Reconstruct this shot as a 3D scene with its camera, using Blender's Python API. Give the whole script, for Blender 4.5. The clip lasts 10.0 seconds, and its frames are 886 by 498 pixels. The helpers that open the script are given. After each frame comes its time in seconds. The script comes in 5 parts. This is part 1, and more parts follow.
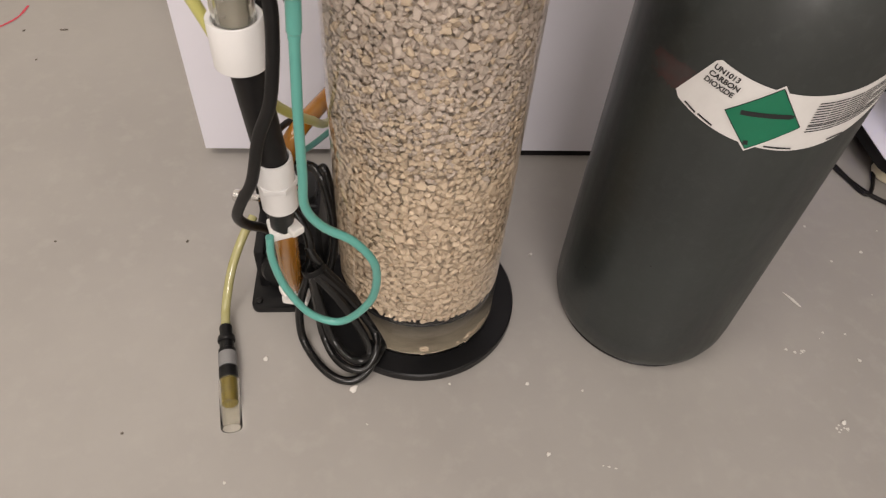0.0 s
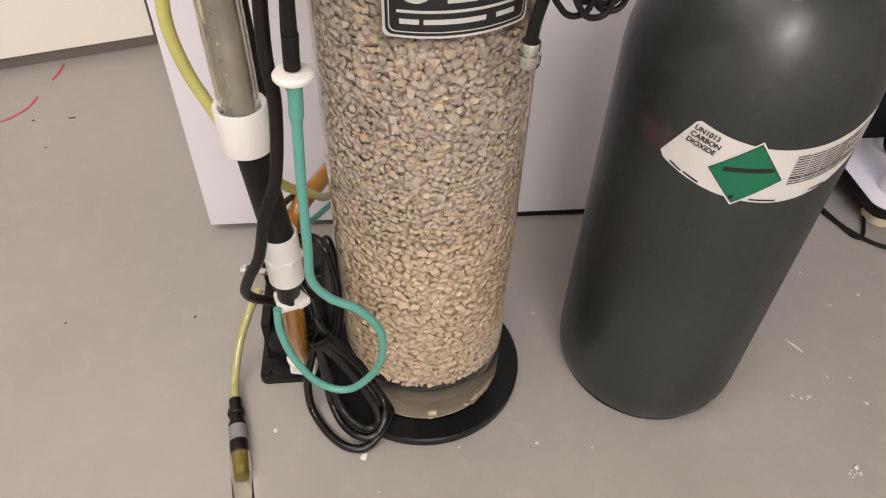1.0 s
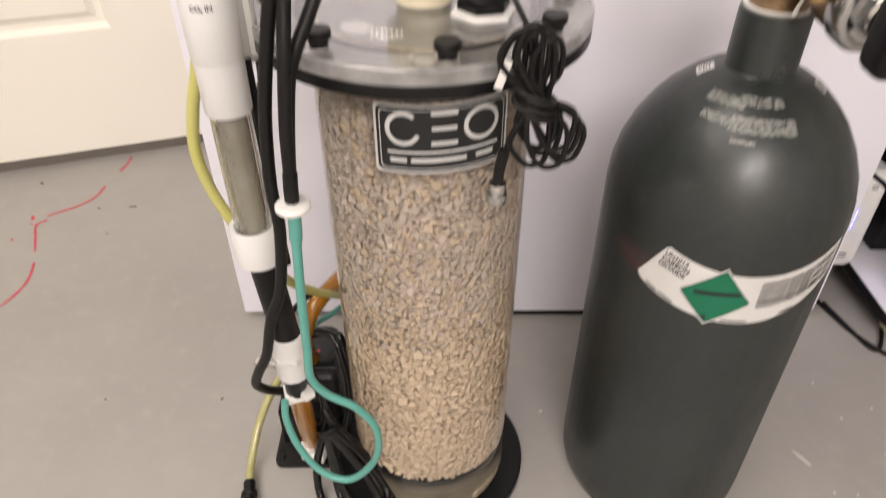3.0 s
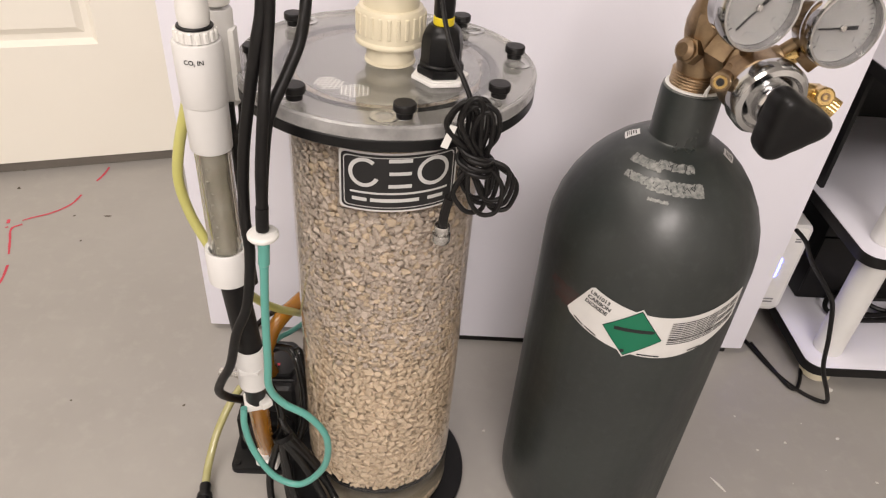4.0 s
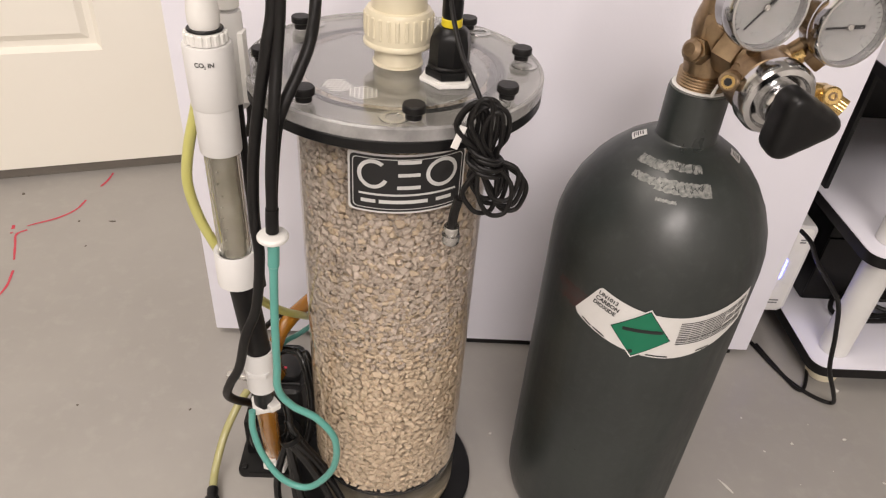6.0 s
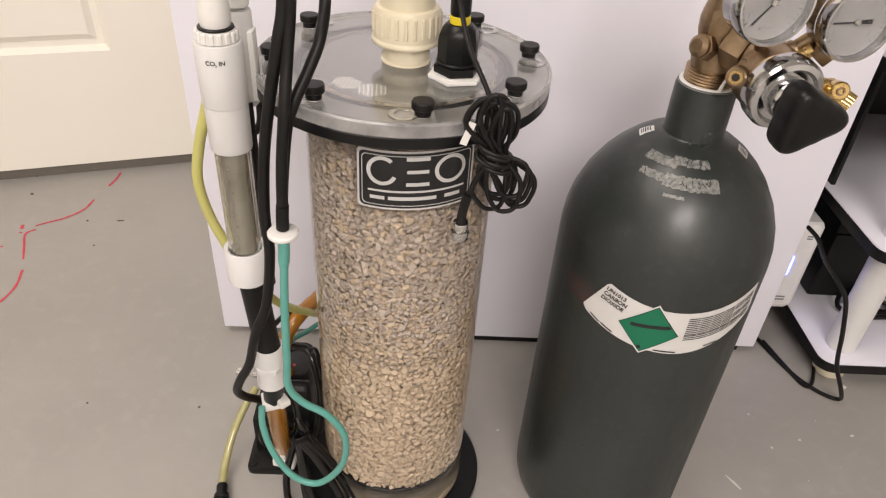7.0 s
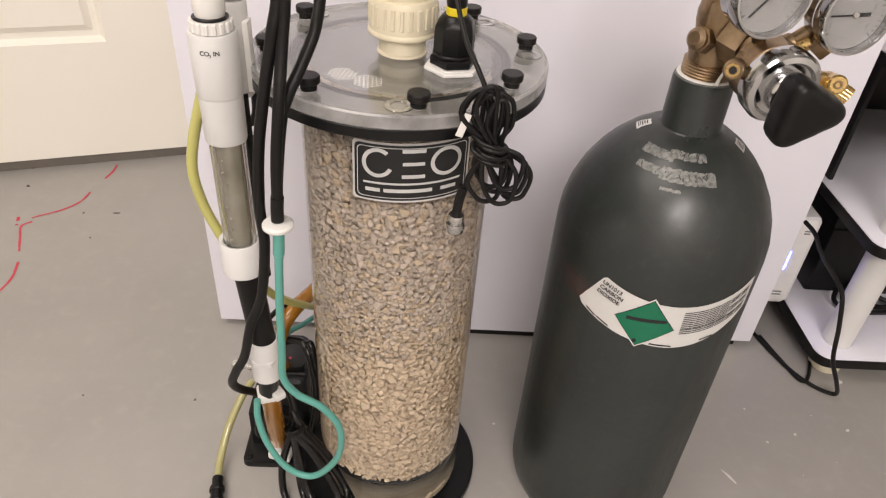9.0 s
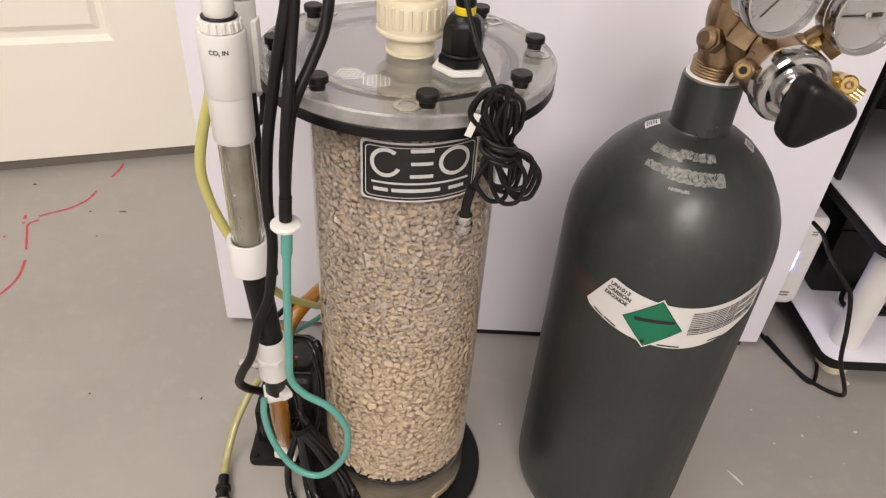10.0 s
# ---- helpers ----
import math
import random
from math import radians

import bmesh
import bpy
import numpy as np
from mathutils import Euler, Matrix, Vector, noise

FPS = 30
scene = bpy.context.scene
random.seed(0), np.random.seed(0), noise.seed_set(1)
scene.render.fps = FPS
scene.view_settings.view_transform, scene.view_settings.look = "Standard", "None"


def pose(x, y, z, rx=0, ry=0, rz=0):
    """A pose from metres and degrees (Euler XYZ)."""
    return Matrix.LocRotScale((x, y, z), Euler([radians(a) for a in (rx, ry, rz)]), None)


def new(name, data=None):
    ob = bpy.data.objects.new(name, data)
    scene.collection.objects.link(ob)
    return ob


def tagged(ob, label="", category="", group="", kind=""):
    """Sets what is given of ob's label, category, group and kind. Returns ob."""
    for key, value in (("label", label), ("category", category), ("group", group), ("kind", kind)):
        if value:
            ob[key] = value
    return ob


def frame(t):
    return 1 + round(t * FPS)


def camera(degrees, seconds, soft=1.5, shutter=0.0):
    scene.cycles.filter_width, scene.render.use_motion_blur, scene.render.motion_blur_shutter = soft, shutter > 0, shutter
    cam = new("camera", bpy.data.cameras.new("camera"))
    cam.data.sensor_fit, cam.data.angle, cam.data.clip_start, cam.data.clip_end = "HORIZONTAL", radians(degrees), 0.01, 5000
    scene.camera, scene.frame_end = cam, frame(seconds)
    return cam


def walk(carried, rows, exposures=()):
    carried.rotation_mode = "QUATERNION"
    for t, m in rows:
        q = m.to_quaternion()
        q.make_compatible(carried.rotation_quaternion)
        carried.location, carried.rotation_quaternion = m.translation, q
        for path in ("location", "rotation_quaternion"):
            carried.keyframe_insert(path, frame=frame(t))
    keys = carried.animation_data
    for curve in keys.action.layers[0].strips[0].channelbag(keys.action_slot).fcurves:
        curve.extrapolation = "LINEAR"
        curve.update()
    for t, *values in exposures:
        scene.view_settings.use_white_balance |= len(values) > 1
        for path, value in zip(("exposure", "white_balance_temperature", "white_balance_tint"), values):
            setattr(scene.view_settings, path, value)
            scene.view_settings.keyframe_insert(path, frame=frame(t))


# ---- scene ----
cam = camera(64.58, 10.0, soft=1.2, shutter=0.3)
# seconds, place, turn in degrees
ROWS = [
    (0.0, -0.0313, -0.4264, 0.5892, 39.985, -3.339, -3.097),
    (0.5, -0.0214, -0.4247, 0.5966, 41.843, -1.692, -5.291),
    (1.0, -0.0320, -0.4347, 0.6025, 45.050, -1.313, -5.036),
    (1.5, -0.0233, -0.4210, 0.5980, 44.995, -0.641, -3.191),
    (2.0, -0.0148, -0.4344, 0.5942, 44.744, 1.567, -3.124),
    (2.5, -0.0159, -0.4403, 0.6054, 45.864, 0.399, -2.391),
    (2.8, -0.0069, -0.4414, 0.6220, 46.384, -0.882, -2.058),
    (3.0, 0.0116, -0.4576, 0.6517, 51.415, 0.073, -0.298),
    (3.2, 0.0194, -0.4786, 0.6869, 52.811, -1.733, 1.177),
    (4.3, 0.0299, -0.5025, 0.6968, 53.246, -3.879, -0.714),
    (4.5, 0.0354, -0.5007, 0.6936, 53.249, -3.405, -0.852),
    (5.0, 0.0290, -0.5037, 0.6952, 53.645, -3.752, -0.516),
    (5.5, 0.0228, -0.5039, 0.6949, 53.615, -3.827, -0.461),
    (7.0, 0.0155, -0.5081, 0.6942, 53.513, -3.309, -0.245),
    (7.5, 0.0173, -0.5106, 0.6944, 53.796, -3.405, -0.248),
    (8.0, 0.0191, -0.5109, 0.6932, 53.709, -3.221, -0.206),
    (8.5, 0.0171, -0.5091, 0.6940, 53.434, -3.726, -0.186),
    (9.0, 0.0176, -0.5077, 0.6922, 53.074, -3.566, -0.224),
    (9.5, 0.0168, -0.5071, 0.6918, 53.008, -3.571, 0.017),
    (10.0, 0.0149, -0.5064, 0.6919, 52.975, -3.497, 0.150),
]
walk(cam, [(t, pose(*p)) for t, *p in ROWS],
     exposures=[(0.0, -0.22), (0.5, -0.12), (1.0, -0.09), (2.0, -0.05), (2.8, 0.02), (3.2, 0.03), (4.5, -0.07), (10.0, -0.10)])


# ---- world and light ----
world = bpy.data.worlds.new("room_world")
scene.world = world
world.use_nodes = True
bg = world.node_tree.nodes["Background"]
bg.inputs["Color"].default_value = (0.9, 0.88, 0.85, 1)
bg.inputs["Strength"].default_value = 0.02


def ceiling_lamp(x, y, z, sx, sy, watts, colour):
    data = bpy.data.lights.new("ceiling_lamp", "AREA")
    data.shape, data.size, data.size_y, data.energy, data.color = "RECTANGLE", sx, sy, watts, colour
    ob = new("ceiling_lamp", data)
    ob.matrix_world = pose(x, y, z)
    return ob


ceiling_lamp(0.14, -3.00, 2.36, 1.5, 1.2, 134, (1.0, 0.905, 0.865))
ceiling_lamp(-0.85, -0.75, 2.36, 1.2, 1.2, 33, (1.0, 0.90, 0.83))


# ---- materials ----
def material(name, base, rough=0.5, metal=0.0, second=None, scale=20.0, mix=0.5, bump=0.0, bump_scale=200.0,
             fine=None, rough_var=0.0, transmission=0.0, ior=1.45, coat=0.0, random_tint=0.0, spec=0.5):
    """A surface with two scales of variation: broad stains towards `second`, fine grain, and relief."""
    m = bpy.data.materials.new(name)
    m.use_nodes = True
    nt = m.node_tree
    n, l = nt.nodes, nt.links
    b = n["Principled BSDF"]
    b.inputs["Roughness"].default_value = rough
    b.inputs["Metallic"].default_value = metal
    b.inputs["IOR"].default_value = ior
    b.inputs["Specular IOR Level"].default_value = spec
    b.inputs["Transmission Weight"].default_value = transmission
    b.inputs["Coat Weight"].default_value = coat
    co = n.new("ShaderNodeTexCoord").outputs["Object"]
    second = second or tuple(c * 0.8 for c in base)

    def noise_tex(s, detail=5.0, r=0.6):
        t = n.new("ShaderNodeTexNoise")
        t.inputs["Scale"].default_value, t.inputs["Detail"].default_value, t.inputs["Roughness"].default_value = s, detail, r
        l.new(co, t.inputs["Vector"])
        return t.outputs["Fac"]

    def ramp(fac, lo, hi):
        r = n.new("ShaderNodeMapRange")
        r.inputs["From Min"].default_value, r.inputs["From Max"].default_value = lo, hi
        l.new(fac, r.inputs["Value"])
        return r.outputs["Result"]

    def blend(fac, a, c, weight=1.0):
        x = n.new("ShaderNodeMix")
        x.data_type = "RGBA"
        if weight < 1:
            k = n.new("ShaderNodeMath")
            k.operation = "MULTIPLY"
            k.inputs[1].default_value = weight
            l.new(fac, k.inputs[0])
            fac = k.outputs[0]
        l.new(fac, x.inputs["Factor"])
        for sock, val in ((x.inputs["A"], a), (x.inputs["B"], c)):
            if isinstance(val, tuple):
                sock.default_value = (*val, 1)
            else:
                l.new(val, sock)
        return x.outputs["Result"]

    colour = blend(ramp(noise_tex(scale), 0.35, 0.7), base, second, mix)
    if fine:
        colour = blend(ramp(noise_tex(scale * 14, 3), 0.52, 0.72), colour, fine, 0.6)
    if random_tint:
        info = n.new("ShaderNodeObjectInfo").outputs["Random"]
        isl = n.new("ShaderNodeNewGeometry").outputs["Random Per Island"]
        add = n.new("ShaderNodeMath")
        add.operation = "ADD"
        l.new(info, add.inputs[0])
        l.new(isl, add.inputs[1])
        fr = n.new("ShaderNodeMath")
        fr.operation = "FRACT"
        l.new(add.outputs[0], fr.inputs[0])
        colour = blend(fr.outputs[0], colour, second, random_tint)
    l.new(colour, b.inputs["Base Color"])
    if rough_var:
        r = n.new("ShaderNodeMapRange")
        r.inputs["To Min"].default_value, r.inputs["To Max"].default_value = max(rough - rough_var, 0), min(rough + rough_var, 1)
        l.new(noise_tex(scale * 3), r.inputs["Value"])
        l.new(r.outputs["Result"], b.inputs["Roughness"])
    if bump:
        bu = n.new("ShaderNodeBump")
        bu.inputs["Strength"].default_value, bu.inputs["Distance"].default_value = bump, 0.002
        l.new(noise_tex(bump_scale, 4), bu.inputs["Height"])
        l.new(bu.outputs["Normal"], b.inputs["Normal"])
    return m


FLOOR = material("painted_concrete", (0.375, 0.358, 0.333), 0.42, second=(0.31, 0.294, 0.274), scale=3.0, mix=0.8,
                 fine=(0.382, 0.365, 0.34), rough_var=0.10, bump=0.10, bump_scale=70)
WHITE_LAM = material("white_laminate", (0.80, 0.79, 0.865), 0.45, second=(0.77, 0.76, 0.83), scale=5, bump=0.05, bump_scale=300)
CREAM = material("cream_door_paint", (0.86, 0.83, 0.745), 0.45, second=(0.83, 0.79, 0.70), scale=4, bump=0.06, bump_scale=120)
WALL = material("wall_paint", (0.74, 0.72, 0.68), 0.8, scale=3, mix=0.3, bump=0.1, bump_scale=150)
CEIL = material("ceiling_paint", (0.8, 0.79, 0.77), 0.9, scale=3, mix=0.2)
DARKGAP = material("under_door_shade", (0.19, 0.17, 0.145), 0.7, scale=30)
BLACK = material("black_plastic", (0.006, 0.006, 0.0065), 0.33, second=(0.011, 0.011, 0.011), scale=60, rough_var=0.1, bump=0.05, bump_scale=500, spec=0.3)
BLACK_MATT = material("black_rubber", (0.007, 0.0065, 0.0065), 0.42, second=(0.013, 0.012, 0.012), scale=50, rough_var=0.1, bump=0.04, bump_scale=400, spec=0.3)
PUMP = material("pump_casing", (0.014, 0.014, 0.015), 0.4, second=(0.022, 0.022, 0.022), scale=50, bump=0.08, bump_scale=600)
PVC = material("white_pvc", (0.69, 0.685, 0.675), 0.35, second=(0.64, 0.63, 0.61), scale=40, mix=0.5, bump=0.03, bump_scale=300)
NYLON = material("white_nylon", (0.78, 0.77, 0.74), 0.4, scale=60, mix=0.3)
CREAM_PVC = material("cream_pvc", (0.70, 0.64, 0.48), 0.35, second=(0.66, 0.59, 0.43), scale=40)
TEAL = material("teal_tubing", (0.10, 0.345, 0.295), 0.32, second=(0.125, 0.39, 0.335), scale=40, coat=0.3)
YELLOW = material("yellow_tubing", (0.57, 0.55, 0.17), 0.3, second=(0.52, 0.51, 0.21), scale=40, coat=0.3)
OLIVE = material("clear_olive_tubing", (0.36, 0.34, 0.14), 0.25, second=(0.42, 0.40, 0.24), scale=60, coat=0.5)
AMBER = material("amber_tubing", (0.34, 0.145, 0.014), 0.22, second=(0.25, 0.095, 0.012), scale=60, coat=0.5)
BRASS = material("brass", (0.37, 0.27, 0.165), 0.40, 1.0, second=(0.19, 0.13, 0.085), scale=70, mix=0.8, rough_var=0.12, bump=0.1, bump_scale=300)
BRASS_NEW = material("bright_brass", (0.66, 0.47, 0.20), 0.28, 1.0, second=(0.52, 0.36, 0.14), scale=70, rough_var=0.1)
CHROME = material("chrome", (0.58, 0.58, 0.585), 0.13, 1.0, second=(0.48, 0.48, 0.48), scale=60, rough_var=0.08)
STEEL = material("worn_steel", (0.66, 0.65, 0.63), 0.24, 1.0, second=(0.38, 0.37, 0.36), scale=90, rough_var=0.15)
TANK = material("grey_green_tank_paint", (0.021, 0.0265, 0.0252), 0.42, second=(0.0105, 0.013, 0.0125), scale=9, mix=0.95,
                fine=(0.028, 0.034, 0.032), rough_var=0.18, bump=0.16, bump_scale=38, spec=0.75)
# handling has polished and dulled the paint in upright streaks
TN = TANK.node_tree
streak_map, streak, streak_rough = TN.nodes.new("ShaderNodeMapping"), TN.nodes.new("ShaderNodeTexNoise"), TN.nodes.new("ShaderNodeMapRange")
streak_map.inputs["Scale"].default_value = (17, 17, 3.0)
streak.inputs["Scale"].default_value, streak.inputs["Detail"].default_value, streak.inputs["Roughness"].default_value = 1.0, 6.0, 0.62
streak_rough.inputs["From Min"].default_value, streak_rough.inputs["From Max"].default_value = 0.32, 0.68
streak_rough.inputs["To Min"].default_value, streak_rough.inputs["To Max"].default_value = 0.27, 0.60
TN.links.new(TN.nodes["Texture Coordinate"].outputs["Object"], streak_map.inputs["Vector"])
TN.links.new(streak_map.outputs["Vector"], streak.inputs["Vector"])
TN.links.new(streak.outputs["Fac"], streak_rough.inputs["Value"])
TN.links.new(streak_rough.outputs["Result"], TN.nodes["Principled BSDF"].inputs["Roughness"])
RUST = material("dull_red_stain", (0.058, 0.024, 0.024), 0.35, second=(0.034, 0.038, 0.037), scale=60, mix=1.0)
SCRAPE = material("scraped_bare_metal", (0.27, 0.27, 0.255), 0.5, 0.2, second=(0.075, 0.085, 0.08), scale=300, mix=1.0)
PAPER = material("label_paper", (0.66, 0.65, 0.635), 0.42, second=(0.58, 0.57, 0.55), scale=40, mix=0.6)
GREEN = material("green_label_ink", (0.005, 0.155, 0.078), 0.38, second=(0.005, 0.13, 0.065), scale=60)
INK = material("black_label_ink", (0.015, 0.015, 0.016), 0.4, scale=60)
GREYINK = material("grey_label_ink", (0.22, 0.22, 0.22), 0.5, scale=60)
SILVERINK = material("silver_label_ink", (0.66, 0.66, 0.65), 0.35, scale=60)
RED = material("red_marker", (0.60, 0.04, 0.075), 0.5, second=(0.46, 0.09, 0.11), scale=90)
FLECK = material("white_debris", (0.66, 0.64, 0.60), 0.7, scale=90)
DARKFLECK = material("dark_debris", (0.12, 0.10, 0.08), 0.8, scale=90)
YELLOWBAND = material("yellow_band", (0.75, 0.60, 0.02), 0.4, scale=60)
MEDIA = material("coral_media", (0.62, 0.505, 0.37), 0.9, second=(0.48, 0.38, 0.268), scale=22, mix=0.7, fine=(0.65, 0.545, 0.42),
                 random_tint=0.6, bump=0.7, bump_scale=480)
MEDIA_GREY = material("grey_coral_media", (0.60, 0.512, 0.43), 0.9, second=(0.42, 0.352, 0.288), scale=22, mix=0.7, fine=(0.61, 0.54, 0.46),
                      random_tint=0.7, bump=0.7, bump_scale=480)
TAN_REFLECTION = material("tan_media_reflection", (0.32, 0.275, 0.20), 0.45, second=(0.22, 0.185, 0.13), scale=80, mix=1.0)
GREYPLATE = material("cloudy_grey_plate", (0.17, 0.165, 0.155), 0.5, second=(0.12, 0.115, 0.105), scale=40, mix=1.0)
MURK = material("murky_filling", (0.42, 0.40, 0.35), 0.25, second=(0.26, 0.245, 0.205), scale=50, mix=1.0, transmission=0.55)
FROST = material("sawn_acrylic_edge", (0.62, 0.61, 0.60), 0.18, second=(0.36, 0.355, 0.35), scale=45, mix=1.0, transmission=0.6, ior=1.49)
CORD = material("glossy_black_cord", (0.006, 0.006, 0.006), 0.24, second=(0.010, 0.010, 0.010), scale=60, rough_var=0.08, spec=0.5)
DIRTY = material("dirty_yellow_insert", (0.17, 0.13, 0.02), 0.35, second=(0.06, 0.045, 0.01), scale=110, mix=1.0)
DIAL = material("dial_face", (0.225, 0.22, 0.215), 0.5, second=(0.175, 0.17, 0.168), scale=90)
ACRYLIC = material("clear_acrylic", (0.98, 0.98, 0.97), 0.02, second=(0.96, 0.96, 0.95), scale=20, transmission=1.0, ior=1.49)
SMOKE = material("clear_bubble_tube", (0.86, 0.85, 0.80), 0.05, second=(0.8, 0.79, 0.74), scale=60, transmission=1.0, ior=1.3)
GLASS = material("gauge_glass", (0.98, 0.98, 0.98), 0.02, second=(0.97, 0.97, 0.97), transmission=1.0, ior=1.2)
BLUE = bpy.data.materials.new("blue_led")
BLUE.use_nodes = True
BLUE.node_tree.nodes["Principled BSDF"].inputs["Emission Color"].default_value = (0.05, 0.08, 1.0, 1)
BLUE.node_tree.nodes["Principled BSDF"].inputs["Emission Strength"].default_value = 13.0


# ---- mesh helpers ----
def finish(name, bm, mat, parent=None, smooth=True, angle=35):
    bmesh.ops.recalc_face_normals(bm, faces=bm.faces)
    if smooth:
        for f in bm.faces:
            f.smooth = True
        for e in bm.edges:
            if len(e.link_faces) == 2 and e.calc_face_angle(0) > radians(angle):
                e.smooth = False
    me = bpy.data.meshes.new(name)
    bm.to_mesh(me)
    bm.free()
    me.materials.append(mat)
    ob = new(name, me)
    if parent:
        ob.parent = parent
    return ob


def part(name, bm, mat, parent, label="", smooth=True):
    ob = finish(name, bm, mat, parent, smooth)
    return tagged(ob, label) if label else ob


def thing(name, label, category, at=(0, 0, 0), group="", kind=""):
    ob = new(name)
    ob.empty_display_size = 0.02
    ob.matrix_basis = Matrix.Translation(at)
    return tagged(ob, label, category, group, kind)


def axis_frame(p, d):
    d = Vector(d).normalized()
    return Matrix.Translation(p) @ d.to_track_quat("Z", "Y").to_matrix().to_4x4()


def lathe(profile, segs=48, m=None, closed=False):
    """Turns (radius, height) pairs round the z axis; m places it."""
    bm = bmesh.new()
    rings = []
    for r, z in profile:
        if r < 1e-6:
            rings.append([bm.verts.new((0, 0, z))])
        else:
            rings.append([bm.verts.new((r * math.cos(2 * math.pi * k / segs), r * math.sin(2 * math.pi * k / segs), z)) for k in range(segs)])
    pairs = list(zip(rings, rings[1:])) + ([(rings[-1], rings[0])] if closed else [])
    for a, b in pairs:
        for k in range(segs):
            j = (k + 1) % segs
            if len(a) == 1 and len(b) == 1:
                continue
            if len(a) == 1:
                bm.faces.new((a[0], b[j], b[k]))
            elif len(b) == 1:
                bm.faces.new((a[k], a[j], b[0]))
            else:
                bm.faces.new((a[k], a[j], b[j], b[k]))
    if m is not None:
        bm.transform(m)
    return bm


def rod(r, h, bevel=0.0008, segs=32, m=None):
    """A solid round bar from z 0 to h with softened rims."""
    b = min(bevel, r * 0.4, h * 0.4)
    return lathe([(0, 0), (r - b, 0), (r, b), (r, h - b), (r - b, h), (0, h)], segs, m)


def ring(r0, r1, z0, z1, bevel=0.0006, segs=48, m=None):
    b = bevel
    return lathe([(r0, z0 + b), (r0 + b, z0), (r1 - b, z0), (r1, z0 + b), (r1, z1 - b), (r1 - b, z1), (r0 + b, z1), (r0, z1 - b)], segs, m, True)


def box(sx, sy, sz, bevel=0.002, m=None, segs=2):
    """A block with its base centre at the origin."""
    bm = bmesh.new()
    bmesh.ops.create_cube(bm, size=1)
    bm.transform(Matrix.Translation((0, 0, sz / 2)) @ Matrix.Diagonal((sx, sy, sz, 1)))
    if bevel:
        bmesh.ops.bevel(bm, geom=bm.edges[:], offset=bevel, segments=segs, profile=0.6, affect="EDGES")
    if m is not None:
        bm.transform(m)
    return bm


def prism(outline, h, bevel=0.001, m=None, segs=2):
    """An outline of (x, y) raised by h, with softened rims."""
    bm = bmesh.new()
    low = [bm.verts.new((x, y, 0)) for x, y in outline]
    top = [bm.verts.new((x, y, h)) for x, y in outline]
    bm.faces.new(low[::-1])
    bm.faces.new(top)
    k = len(outline)
    rim = []
    for i in range(k):
        f = bm.faces.new((low[i], low[(i + 1) % k], top[(i + 1) % k], top[i]))
    if bevel:
        rim = [e for e in bm.edges if abs(e.verts[0].co.z - e.verts[1].co.z) < 1e-9]
        bmesh.ops.bevel(bm, geom=rim, offset=bevel, segments=segs, profile=0.6, affect="EDGES")
    if m is not None:
        bm.transform(m)
    return bm


def hexagon(r):
    return [(r * math.cos(math.pi / 3 * k), r * math.sin(math.pi / 3 * k)) for k in range(6)]


def rounded(w, h, r, n=5):
    pts = []
    for cx, cy, a in ((w / 2 - r, h / 2 - r, 0), (-w / 2 + r, h / 2 - r, 90), (-w / 2 + r, -h / 2 + r, 180), (w / 2 - r, -h / 2 + r, 270)):
        for k in range(n + 1):
            t = radians(a + 90 * k / n)
            pts.append((cx + r * math.cos(t), cy + r * math.sin(t)))
    return pts


def spline(pts, steps=10):
    """A smooth line through the control points (Catmull-Rom)."""
    p = [Vector(q) for q in pts]
    p = [2 * p[0] - p[1]] + p + [2 * p[-1] - p[-2]]
    out = []
    for i in range(1, len(p) - 2):
        a, b, c, d = p[i - 1:i + 3]
        for k in range(steps):
            t = k / steps
            out.append(0.5 * ((2 * b) + (c - a) * t + (2 * a - 5 * b + 4 * c - d) * t * t + (3 * b - a - 3 * c + d) * t ** 3))
    return out + [p[-2]]


def hose(pts, r, sides=12, steps=10, ends=True):
    """A round hose swept along a smooth line."""
    line = spline(pts, steps)
    bm = bmesh.new()
    up = None
    rings = []
    for i, q in enumerate(line):
        d = (line[min(i + 1, len(line) - 1)] - line[max(i - 1, 0)]).normalized()
        if up is None:
            up = d.orthogonal().normalized()
        up = (up - d * up.dot(d)).normalized()
        side = d.cross(up)
        rr = r(i / (len(line) - 1)) if callable(r) else r
        rings.append([bm.verts.new(q + rr * (math.cos(2 * math.pi * k / sides) * up + math.sin(2 * math.pi * k / sides) * side)) for k in range(sides)])
    for a, b in zip(rings, rings[1:]):
        for k in range(sides):
            bm.faces.new((a[k], a[(k + 1) % sides], b[(k + 1) % sides], b[k]))
    if ends:
        bm.faces.new(rings[0][::-1])
        bm.faces.new(rings[-1])
    return bm


def between(p, q, r, bevel=0.0008, segs=32):
    p, q = Vector(p), Vector(q)
    return rod(r, (q - p).length, bevel, segs, axis_frame(p, q - p))


def wrap(bm, cx, cy, radius, angle):
    """Bends a flat drawing (x round the drum, y up, z outwards) on to an upright drum; x = 0 faces the angle."""
    for v in bm.verts:
        a = radians(angle) + v.co.x / radius
        rr = radius + v.co.z
        v.co = Vector((cx + rr * math.cos(a), cy + rr * math.sin(a), v.co.y))
    return bm


